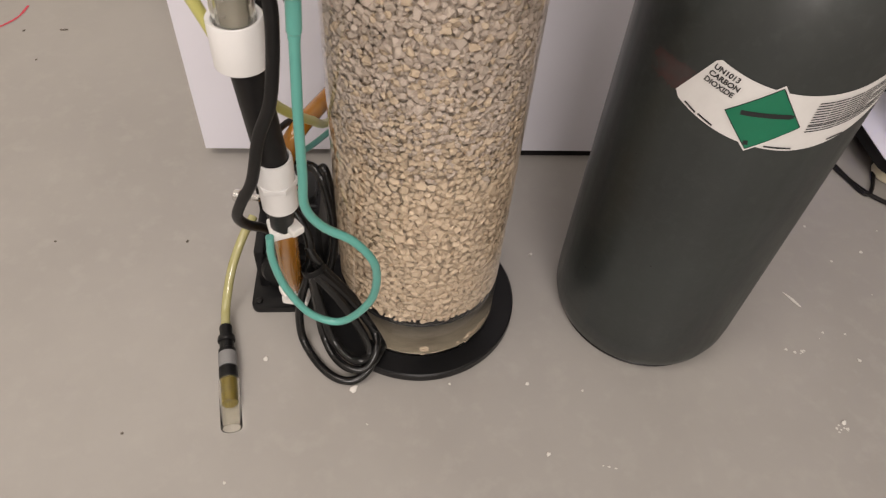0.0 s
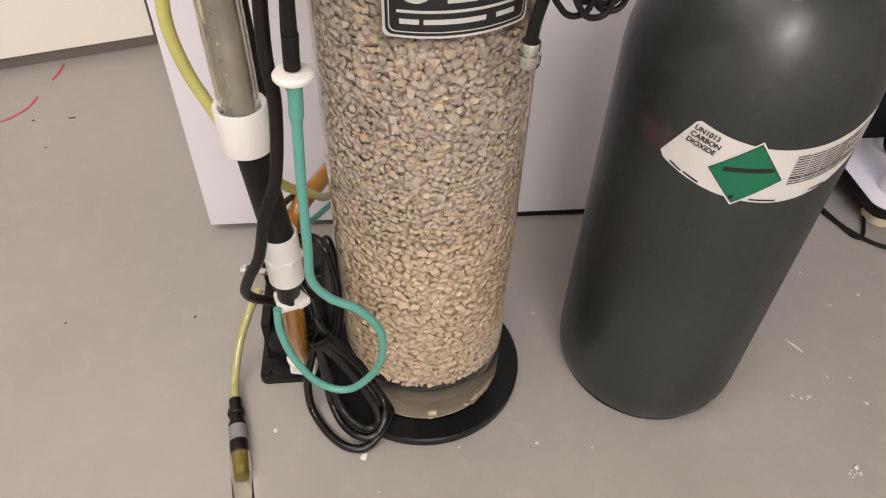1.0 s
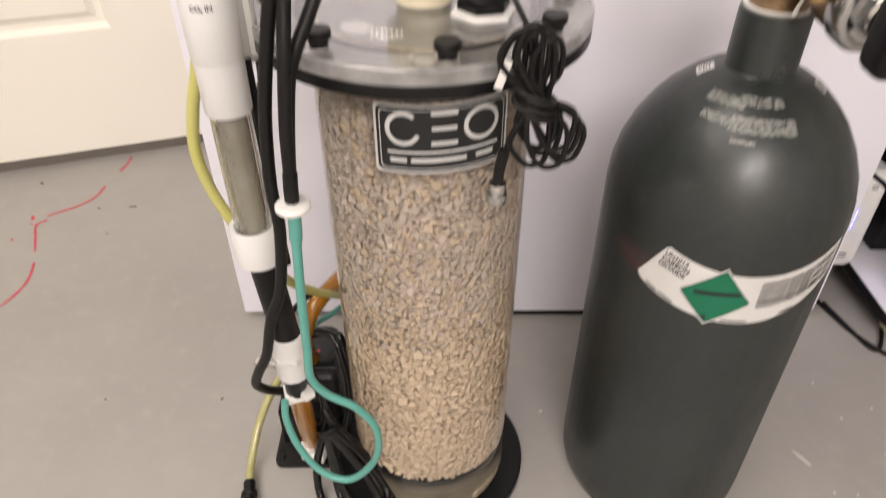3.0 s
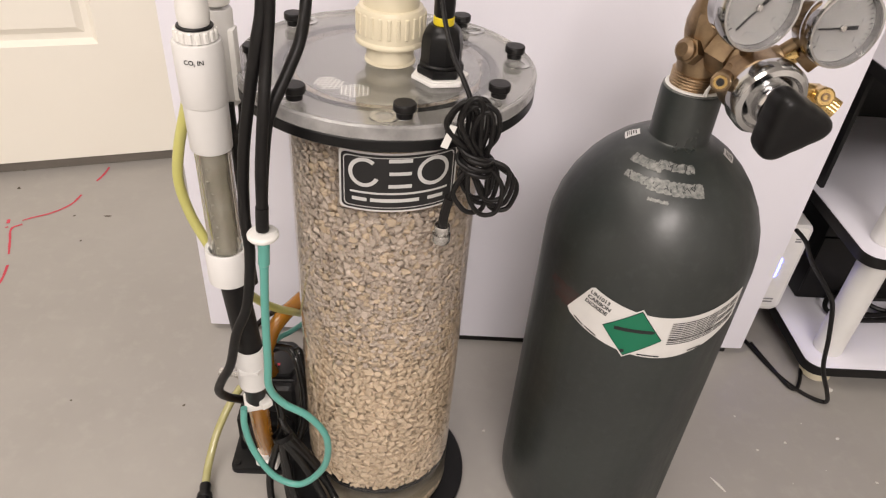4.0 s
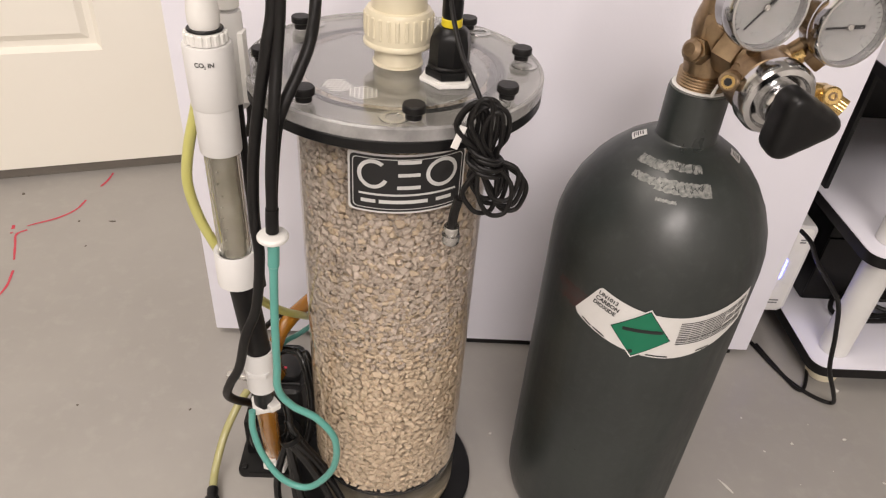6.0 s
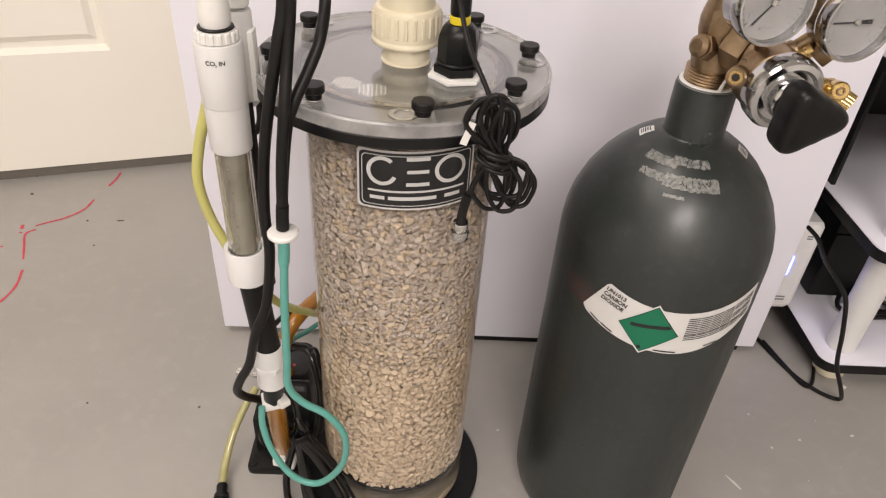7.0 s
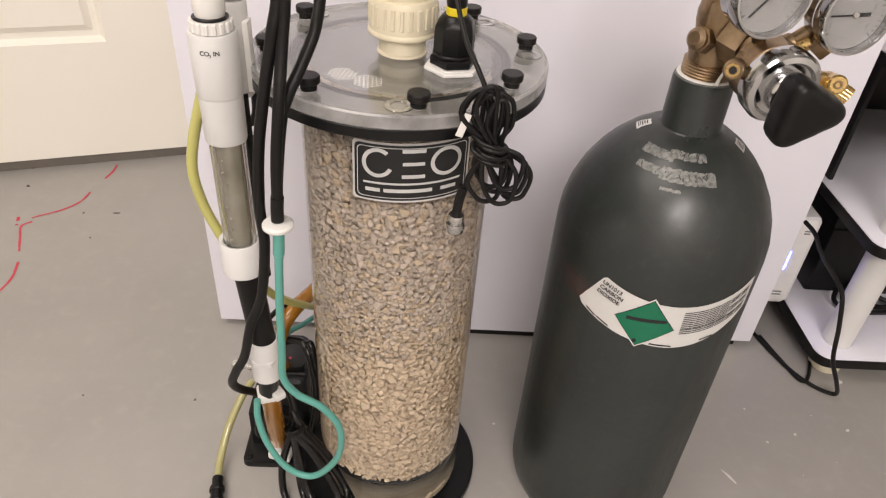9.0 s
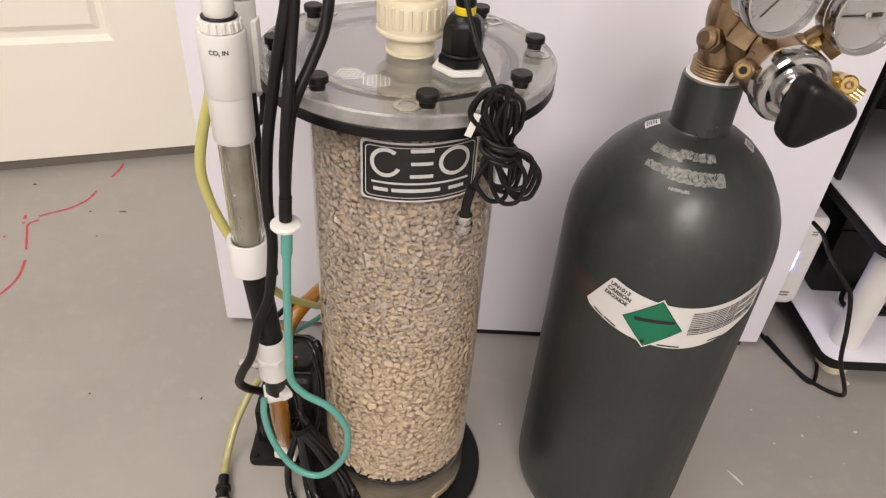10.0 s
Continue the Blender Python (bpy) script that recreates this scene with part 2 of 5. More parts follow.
def sheet(outline, z, step=0.004):
    """A thin flat leaf with that outline, cut into strips so that it can bend."""
    bm = bmesh.new()
    vs = [bm.verts.new((x, y, z)) for x, y in outline]
    bm.faces.new(vs)
    xs = [x for x, _ in outline]
    x = min(xs) + step
    while x < max(xs) - 1e-4:
        bmesh.ops.bisect_plane(bm, geom=bm.verts[:] + bm.edges[:] + bm.faces[:], plane_co=(x, 0, 0), plane_no=(1, 0, 0))
        x += step
    bmesh.ops.triangulate(bm, faces=bm.faces[:])
    return bm


def bar(x, y, w, h, z, turn=0.0):
    c, s = math.cos(radians(turn)), math.sin(radians(turn))
    return sheet([(x + c * a - s * b, y + s * a + c * b) for a, b in ((-w / 2, -h / 2), (w / 2, -h / 2), (w / 2, h / 2), (-w / 2, h / 2))], z)


def lettering(words, size, align="CENTER", weight=0.025):
    """The flat outline mesh of some words in the built-in font."""
    cu = bpy.data.curves.new("words", "FONT")
    cu.body, cu.size, cu.align_x, cu.align_y = words, size, align, "CENTER"
    cu.offset = size * weight
    ob = bpy.data.objects.new("words", cu)
    scene.collection.objects.link(ob)
    bpy.context.view_layer.update()
    me = bpy.data.meshes.new_from_object(ob.evaluated_get(bpy.context.evaluated_depsgraph_get()))
    bpy.data.objects.remove(ob)
    bm = bmesh.new()
    bm.from_mesh(me)
    bpy.data.meshes.remove(me)
    return bm


def merged(*parts):
    out = bmesh.new()
    for b in parts:
        me = bpy.data.meshes.new("tmp")
        b.to_mesh(me)
        out.from_mesh(me)
        bpy.data.meshes.remove(me)
        b.free()
    return out


# ---- the room ----
def slab(name, x0, x1, y0, y1, z0, z1, mat, label, category, m=None):
    bm = box(x1 - x0, y1 - y0, z1 - z0, 0, Matrix.Translation(((x0 + x1) / 2, (y0 + y1) / 2, z0)))
    if m is not None:
        bm.transform(m)
    return tagged(finish(name, bm, mat, smooth=False), label, category, kind="structure")


slab("floor", -2.5, 2.5, -4.8, 1.6, -0.1, 0.0, FLOOR, "grey painted concrete floor with scuffs and specks", "floor")
slab("ceiling", -2.5, 2.5, -4.8, 1.6, 2.4, 2.5, CEIL, "plain white painted ceiling", "ceiling")
slab("wall_north", -2.5, 2.5, 1.6, 1.7, 0, 2.4, WALL, "plain off-white painted wall", "wall")
slab("wall_south", -2.5, 2.5, -4.9, -4.8, 0, 2.4, WALL, "plain off-white painted wall", "wall")
slab("wall_west", -2.6, -2.5, -4.8, 1.6, 0, 2.4, WALL, "plain off-white painted wall", "wall")
slab("wall_east", 2.5, 2.6, -4.8, 1.6, 0, 2.4, WALL, "plain off-white painted wall", "wall")


# cream panel door standing behind the cabinet, turned a little towards it
def panel_door():
    w, h, th = 0.86, 2.03, 0.035
    door = thing("panel_door", "cream painted panel door with moulded recessed panels", "door", kind="structure")
    door.name = "door_1"
    # the face of the slab is laid out flat (x along the door, y up), with two columns of panels
    rails = bmesh.new()
    xs = [(0.115, 0.385), (0.475, 0.745)]
    zs = [(0.207, 0.80), (0.93, 1.30), (1.42, 1.90)]
    xcuts = sorted({0, w, *[v for p in xs for v in p]})
    zcuts = sorted({0, h, *[v for p in zs for v in p]})
    grid = {(i, j): rails.verts.new((x, 0, z)) for i, x in enumerate(xcuts) for j, z in enumerate(zcuts)}
    panels = []
    for i in range(len(xcuts) - 1):
        for j in range(len(zcuts) - 1):
            f = rails.faces.new((grid[i, j], grid[i + 1, j], grid[i + 1, j + 1], grid[i, j + 1]))
            if (xcuts[i], xcuts[i + 1]) in xs and (zcuts[j], zcuts[j + 1]) in zs:
                panels.append(f)
    for depth, inset in ((0.0, 0.001), (0.0112, 0.011), (0.0, 0.014), (-0.007, 0.015)):
        for f in panels:
            r = bmesh.ops.inset_individual(rails, faces=[f], thickness=inset, depth=0)
            for v in f.verts:
                v.co.y += depth
    body = box(w, th, h, 0.0015, Matrix.Translation((w / 2, th / 2 + 0.0115, 0)))
    part("leaf", merged(body), CREAM, door, smooth=False)
    part("moulded_face", rails, CREAM, door, smooth=False)
    # Dark strip painted in for the shade of the gap below the leaf.
    part("door_sweep", box(w, 0.010, 0.0220, 0.001, Matrix.Translation((w / 2, 0.016, -0.0225))), DARKGAP, door, "dark strip painted as the shade under the door")
    d = Vector((0.300, 0.093, 0)).normalized()
    a = math.degrees(math.atan2(d.y, d.x))
    # right-hand panels end 0.115 from the free edge
    door.matrix_basis = pose(-0.427 + 0.025 - w * d.x, 0.666 + 0.0078 - w * d.y, 0.023, 0, 0, a)
    return door


panel_door()


# ---- white cabinet ----
def cabinet():
    c = thing("white_cabinet", "plain white laminate cabinet standing on short black feet", "cabinet", (0.1285, 0.213, 0))
    w, d, h = 0.749, 0.50, 0.92
    part("body", box(w, d - 0.019, h - 0.014, 0.0012, Matrix.Translation((0, 0.019 + (d - 0.019) / 2, 0.014))), WHITE_LAM, c)
    part("front_panel", box(w, 0.018, h - 0.012, 0.0015, Matrix.Translation((0, 0.009, 0.012))), WHITE_LAM, c)
    # Black block fills the low gap beneath the cabinet.
    part("plinth", box(0.56, 0.44, 0.0135, 0.001, Matrix.Translation((0.075, 0.225, 0))), BLACK_MATT, c, "black block under the cabinet")
    for x in (-0.34, 0.345):
        for y in (0.03, 0.46):
            part("foot", rod(0.018, 0.0135, 0.002, 20, Matrix.Translation((x, y, 0))), BLACK_MATT, c, "round black rubber foot")
    return c


cabinet()


# ---- open shelf unit ----
def shelf_unit():
    s = thing("shelf_unit", "white shelf unit with black edging and round white posts", "shelf", (0.560, 0.145, 0))
    w, d = 0.60, 0.40
    for k, z in enumerate((0.030, 0.212, 0.395)):
        out = rounded(w, d, 0.022, 6)
        board = part("shelf_board", prism(out, 0.014, 0.0008, Matrix.Translation((w / 2, d / 2, z + 0.004))), BLACK_MATT, s, "shelf board with black edging")
        top = part("shelf_top", prism(rounded(w - 0.003, d - 0.003, 0.021, 6), 0.0012, 0.0003, Matrix.Translation((w / 2, d / 2, z + 0.0178))), WHITE_LAM, board, "white laminate top")
    for x in (0.042, w - 0.042):
        for y in (0.040, d - 0.040):
            for z0, z1 in ((0.0491, 0.216), (0.2311, 0.399)):
                part("post", rod(0.019, z1 - z0, 0.001, 32, Matrix.Translation((x, y, z0))), PVC, s, "round white post")
            part("foot", rod(0.021, 0.034, 0.004, 28, Matrix.Translation((x, y, 0))), CREAM_PVC, s, "round beige plastic foot")
    part("back_panel", box(w - 0.04, 0.006, 0.36, 0.001, Matrix.Translation((w / 2, d + 0.0032, 0.035))), BLACK_MATT, s, "black back panel")
    # Black panel added where the upper board only lies in shade.
    part("side_panel", box(0.006, d - 0.17, 0.1635, 0.001, Matrix.Translation((0.014, 0.17 + (d - 0.17) / 2 - 0.012, 0.2314))), BLACK_MATT, s, "black panel standing in for shade on the upper shelf")
    return s


shelf_unit()


# Black box added to keep the shaded depth of the lower shelf dark.
def dark_fill_box():
    b = thing("dark_fill_box", "black box added to darken the depth of the lower shelf", "electronics", (0.790, 0.37, 0.0492))
    part("case", box(0.38, 0.16, 0.13, 0.004), BLACK, b)
    part("front_plate", box(0.38, 0.004, 0.10, 0.001, Matrix.Translation((0, -0.0815, 0.012))), BLACK_MATT, b)
    return b


dark_fill_box()


def loose_cable(pts, label, r=0.0035):
    ob = finish("cable", hose(pts, r, 8, 8), BLACK_MATT)
    return tagged(ob, label, "cable")


rnd = random.Random(4)
for k in range(4):
    cx, cy, z = 0.70 + 0.03 * k, 0.262 + 0.004 * k, 0.0535 + 0.007 * (k % 2)
    loose_cable([(cx + (0.075 + 0.01 * k) * math.cos(a) + rnd.uniform(-.006, .006), cy + 0.028 * math.sin(a) + rnd.uniform(-.006, .006), z + 0.006 * (1 + math.sin(3 * a)))
                    for a in [i * 0.8 for i in range(10)]], "black cable lying in a loose coil on the shelf")


def power_adapter():
    p = thing("power_adapter", "white plastic power adapter with a glowing blue light", "power adapter", (0.5345, 0.270, 0.0492))
    out = rounded(0.044, 0.148, 0.008, 5)
    m = Matrix.Translation((0, 0.02, 0.078)) @ Matrix.Rotation(radians(90), 4, "X")
    part("case", prism(out, 0.034, 0.003, m), PVC, p)
    part("rim", prism(rounded(0.036, 0.138, 0.006, 5), 0.0016, 0.0006, Matrix.Translation((0, -0.0136, 0.078)) @ Matrix.Rotation(radians(90), 4, "X")), NYLON, p)
    part("status_light", prism(rounded(0.009, 0.034, 0.004, 4), 0.0012, 0.0002, Matrix.Translation((-0.006, -0.0151, 0.080)) @ Matrix.Rotation(radians(90), 4, "X")), BLUE, p, "glowing blue status light")
    for k in range(2):
        part("print", box(0.014, 0.0006, 0.0022, 0, Matrix.Translation((0.002, -0.0155, 0.018 + 0.005 * k))), GREYINK, p, "grey printed bar")
        part("print", box(0.008, 0.0006, 0.002, 0, Matrix.Translation((0.008, -0.0155, 0.124 + 0.004 * k))), GREYINK, p, "grey printed bar")
    return p


power_adapter()
tagged(finish("mains_cable", hose([(0.520, 0.235, 0.206), (0.515, 0.20, 0.212), (0.509, 0.165, 0.208), (0.512, 0.125, 0.200), (0.519, 0.112, 0.186), (0.532, 0.108, 0.14), (0.548, 0.110, 0.085),
                                  (0.572, 0.112, 0.04), (0.588, 0.122, 0.010), (0.578, 0.131, 0.004), (0.560, 0.148, 0.0036), (0.545, 0.172, 0.0036), (0.530, 0.212, 0.0036), (0.516, 0.27, 0.0036), (0.52, 0.36, 0.0036)], 0.0028, 10), BLACK_MATT),
       "black power cord drooping to the floor and under the cabinet", "power cord")
tagged(finish("mains_cable", hose([(0.528, 0.235, 0.0036), (0.541, 0.185, 0.0036), (0.553, 0.150, 0.0036), (0.568, 0.158, 0.0036), (0.60, 0.22, 0.0036), (0.66, 0.33, 0.0036)], 0.0026, 8), BLACK_MATT),
       "thin black cord lying on the floor under the shelf", "power cord")


# ---- calcium reactor ----
TR, TI = 0.0762, 0.0700
LID_TOP, LID_LOW, FLANGE_LOW, BASE_TOP = 0.4954, 0.4856, 0.4777, 0.0105
reactor = thing("calcium_reactor", "clear acrylic reactor column filled with beige coral media", "reactor")
part("base_plate", rod(0.0974, BASE_TOP, 0.0015, 96), BLACK, reactor, "round black base plate")
tube = part("tube", lathe([(0, BASE_TOP + 0.0001), (TR, BASE_TOP + 0.0001), (TR, LID_LOW - 0.0006), (0, LID_LOW - 0.0006)], 128), ACRYLIC, reactor, "clear acrylic tube full of water")
tube.visible_shadow = False
part("flange", ring(TR + 0.0003, 0.1109, FLANGE_LOW, LID_LOW - 0.0003, 0.0004, 96), BLACK, reactor, "black flange ring")
lid = part("lid", lathe([(0, LID_LOW), (0.1084, LID_LOW), (0.1084, LID_TOP), (0, LID_TOP)], 128), ACRYLIC, reactor, "thick clear acrylic lid")
lid.visible_shadow = False
rim = part("lid_rim", lathe([(0.10845, LID_LOW), (0.1101, LID_LOW), (0.1109, LID_LOW + 0.0008), (0.1109, LID_TOP - 0.0012), (0.1097, LID_TOP), (0.10845, LID_TOP)], 128, None, True), FROST, reactor, "polished clear lid edge")
rim.visible_shadow = False
# Grey ring added over the black flange so the lid looks grey.
part("gasket", ring(0.0830, 0.1100, LID_LOW - 0.00025, LID_LOW - 0.00005, 0.00004, 96), GREYPLATE, reactor, "thin grey ring added under the lid")
part("seal_ring", ring(0.0795, 0.0822, LID_LOW - 0.0012, LID_LOW - 0.0001, 0.0003, 96), BLACK_MATT, reactor, "grey rubber seal ring")
part("support_plate", rod(TI - 0.0006, 0.004, 0.0008, 64, Matrix.Translation((0, 0, 0.0555))), BLACK, reactor, "dark perforated media support")
# Tan disc paints in the media's reflection seen in the bottom chamber.
part("sediment", rod(TI - 0.0006, 0.0008, 0.0002, 64, Matrix.Translation((0, 0, BASE_TOP + 0.0002))), TAN_REFLECTION, reactor, "tan disc painted as the reflection of the media")
part("top_screen", rod(TI - 0.0006, 0.0018, 0.0004, 64, Matrix.Translation((0, 0, 0.4808))), GREYPLATE, reactor, "cloudy grey top screen")
# a fine mesh shows in two fans under the lid
for mx, my, turn, n, w in ((-0.0390, -0.0400, 8, 3, 0.018), (-0.0200, -0.0500, 24, 3, 0.021)):
    strands = []
    for k in range(-n, n + 1):
        for ang in (turn, turn + 70):
            ln = w * (1 - 0.35 * abs(k) / n)
            strands.append(box(ln, 0.0007, 0.0003, 0, Matrix.Translation((mx, my, 0.4829)) @ Matrix.Rotation(radians(ang), 4, "Z") @ Matrix.Translation((0, 0.0030 * k, 0))))
    part("mesh_screen", merged(*strands), NYLON, reactor, "white plastic mesh", smooth=False)


def thumb_screw(a):
    x, y = 0.0967 * math.cos(a), 0.0967 * math.sin(a)
    m = Matrix.Translation((x, y, LID_TOP + 0.0002))
    bm = lathe([(0, 0), (0.0052, 0), (0.0055, 0.0004), (0.0055, 0.0042), (0.0070, 0.0046), (0.0076, 0.0052), (0.0076, 0.0092), (0.0070, 0.0100), (0, 0.0101)], 28, m)
    s = part("thumb_screw", bm, BLACK_MATT, reactor, "black knurled thumb screw")
    # White stub added for the bright patch of the slot hole.
    part("stem", rod(0.0036, 0.0030, 0.0004, 16, Matrix.Translation((x, y, LID_TOP - 0.0031))), NYLON, s, "white stub added for the bright slot hole")
    slot = part("washer_slot", ring(0.0055, 0.0098, LID_TOP + 0.0003, LID_TOP + 0.0009, 0.0002, 28, Matrix.Translation((0.0967 * math.cos(a - 0.13), 0.0967 * math.sin(a - 0.13), 0))), ACRYLIC, s, "clear slot ring")
    slot.visible_shadow = False


for k in range(8):
    thumb_screw(radians(-80.6 + 45 * k))

# cream union cap in the middle of the lid
CAP = Matrix.Translation((0.0015, -0.002, 0))
neck = part("cap_neck", lathe([(0.0188, LID_TOP + 0.0002), (0.0188, LID_TOP + 0.0015), (0.0176, LID_TOP + 0.0025), (0.0171, 0.5110), (0.0150, 0.5110), (0.0150, LID_TOP + 0.0002)], 48, CAP, True), CREAM_PVC, reactor, "cream plastic neck")
bm = lathe([(0.0155, 0.5098), (0.0236, 0.5098), (0.0254, 0.5106), (0.0258, 0.5118), (0.0254, 0.5132), (0.0246, 0.5142), (0.0244, 0.5330), (0.0228, 0.5358), (0.0200, 0.5364), (0.0196, 0.60), (0.0155, 0.60)], 64, CAP, True)
cap = part("union_cap", bm, CREAM_PVC, reactor, "cream ribbed union nut")
for k in range(24):
    a = 2 * math.pi * k / 24
    part("rib", box(0.0016, 0.0030, 0.0150, 0.0006, CAP @ Matrix.Translation((0, 0, 0.5178)) @ Matrix.Rotation(a, 4, "Z") @ Matrix.Translation((0.0246, 0, 0)), 1), CREAM_PVC, cap)

# cable gland with the probe
GX, GY = 0.0385, -0.030
gm = Matrix.Translation((GX, GY, 0))
part("gland_nut", merged(prism(hexagon(0.0208), 0.0032, 0.0010, gm @ Matrix.Translation((0, 0, LID_TOP + 0.0002)) @ Matrix.Rotation(radians(12), 4, "Z")), rod(0.0178, 0.0008, 0.0003, 40, gm @ Matrix.Translation((0, 0, LID_TOP + 0.0034)))), NYLON, reactor, "white hexagonal nut")
part("gland_collar", prism(hexagon(0.0168), 0.0062, 0.0012, gm @ Matrix.Translation((0, 0, LID_TOP + 0.0043)) @ Matrix.Rotation(radians(12), 4, "Z")), BLACK, reactor, "black hexagonal gland")
part("gland_washer", rod(0.0150, 0.0026, 0.0008, 36, gm @ Matrix.Translation((0, 0, 0.5060))), BLACK_MATT, reactor, "black rubber washer")
part("gland_body", lathe([(0, 0.5087), (0.0142, 0.5087), (0.0146, 0.5100), (0.0146, 0.5222), (0.0140, 0.5262), (0.0122, 0.5312), (0.0092, 0.534), (0, 0.534)], 8, gm @ Matrix.Rotation(radians(10), 4, "Z")), BLACK, reactor, "black faceted gland nut")
part("gland_band", rod(0.0072, 0.0055, 0.0004, 28, gm @ Matrix.Translation((0, 0, 0.5341))), YELLOWBAND, reactor, "yellow band")
part("probe", lathe([(0, 0.5397), (0.0066, 0.5397), (0.0072, 0.5412), (0.0072, 0.565), (0.0055, 0.600), (0, 0.601)], 28, gm), BLACK, reactor, "black probe body")
part("strap_handle", hose([(-0.1085, -0.016, 0.481), (-0.1200, -0.014, 0.476), (-0.1245, -0.014, 0.456), (-0.1225, -0.014, 0.440), (-0.114, -0.016, 0.436), (-0.108, -0.018, 0.446), (-0.1065, -0.020, 0.466), (-0.107, -0.020, 0.480)], 0.0032, 10), BLACK_MATT, reactor, "black strap loop")

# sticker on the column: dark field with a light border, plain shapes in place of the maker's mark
SA = -78.8
def sticker(bm, name, mat, parent, lift, label=""):
    return part(name, wrap(bm, 0, 0, TR + lift, SA), mat, parent, label, smooth=False)


plate = sticker(sheet([(x, y + 0.4335) for x, y in rounded(0.0905, 0.0485, 0.003)], 0.0, 0.003), "front_sticker", PAPER, reactor, 0.0004, "black and white sticker")
sticker(sheet([(x, y + 0.4335) for x, y in rounded(0.0872, 0.0452, 0.004)], 0.0, 0.003), "dark_field", INK, plate, 0.0007)
line = rounded(0.0835, 0.0415, 0.0035)
frame_bm = bmesh.new()
o = [frame_bm.verts.new((x, y + 0.4335, 0)) for x, y in line]
i_ = [frame_bm.verts.new((x * 0.985, y * 0.970 + 0.4335, 0)) for x, y in line]
for k in range(len(line)):
    j = (k + 1) % len(line)
    frame_bm.faces.new((o[k], o[j], i_[j], i_[k]))
bmesh.ops.subdivide_edges(frame_bm, edges=[e for e in frame_bm.edges if e.calc_length() > 0.02], cuts=24)
sticker(frame_bm, "border_line", SILVERINK, plate, 0.0009)


def arc_shape(cx, cy, rx, ry, w, a0, a1, n=40):
    bm = bmesh.new()
    pr = []
    for k in range(n + 1):
        a = radians(a0 + (a1 - a0) * k / n)
        pr.append((bm.verts.new((cx + rx * math.cos(a), cy + ry * math.sin(a), 0)), bm.verts.new((cx + (rx - w) * math.cos(a), cy + (ry - w) * math.sin(a), 0))))
    for (a, b), (c, d) in zip(pr, pr[1:]):
        bm.faces.new((a, c, d, b))
    return bm


sticker(arc_shape(-0.0265, 0.4415, 0.0115, 0.0118, 0.0030, 48, 335), "open_ring_mark", SILVERINK, plate, 0.0009)
sticker(merged(bar(-0.0005, 0.4518, 0.017, 0.0030, 0), bar(-0.0005, 0.4415, 0.016, 0.0028, 0), bar(-0.0005, 0.4312, 0.017, 0.0030, 0)), "bar_mark", SILVERINK, plate, 0.0009)
sticker(arc_shape(0.0245, 0.4415, 0.0128, 0.0118, 0.0030, 0, 360), "ring_mark", SILVERINK, plate, 0.0009)
sticker(bar(0, 0.4250, 0.074, 0.0017, 0), "rule_line", SILVERINK, plate, 0.0009)
for x, w in ((-0.0300, 0.0110), (-0.0040, 0.0360), (0.0270, 0.0130)):
    sticker(bar(x, 0.4192, w, 0.0030, 0), "small_print_bar", SILVERINK, plate, 0.0009)


CHIP_SIZE = 0.003


# coral media: broken chips packed against the inside of the tube
def chip_mesh(seed):
    """A broken lump with a many-cornered outline, a slanting worn face and knocked-off corners."""
    rr = random.Random(seed)
    bm = bmesh.new()
    n = rr.randrange(4, 7)
    turn, long = rr.uniform(0, 6), rr.uniform(0.60, 0.98)
    tip = (rr.uniform(-0.5, 0.5), rr.uniform(-0.5, 0.5))
    for k in range(n):
        a = turn + 2 * math.pi * (k + rr.uniform(-0.36, 0.36)) / n
        r = rr.uniform(0.80, 1.25)
        x, y = r * math.cos(a), r * math.sin(a) * long
        bm.verts.new((x, y, rr.uniform(-0.30, 0.30)))
        top = rr.uniform(0.60, 0.96)
        bm.verts.new((x * top, y * top, 0.50 + 0.5 * (tip[0] * x + tip[1] * y) + rr.uniform(-0.12, 0.12)))
        bm.verts.new((x * rr.uniform(0.5, 0.9), y * rr.uniform(0.5, 0.9), -0.60 + rr.uniform(-0.1, 0.1)))
    bmesh.ops.convex_hull(bm, input=bm.verts[:])
    bmesh.ops.delete(bm, geom=[v for v in bm.verts if not v.link_faces], context="VERTS")
    bmesh.ops.recalc_face_normals(bm, faces=bm.faces)
    bm.transform(Matrix.Scale(CHIP_SIZE, 4))
    me = bpy.data.meshes.new("media_chip")
    bm.to_mesh(me)
    bm.free()
    me.materials.append(MEDIA)
    return me


CHIPS = [chip_mesh(s) for s in range(28)]
rnd = random.Random(11)
MEDIA_LOW, MEDIA_TOP = 0.0600, 0.4800


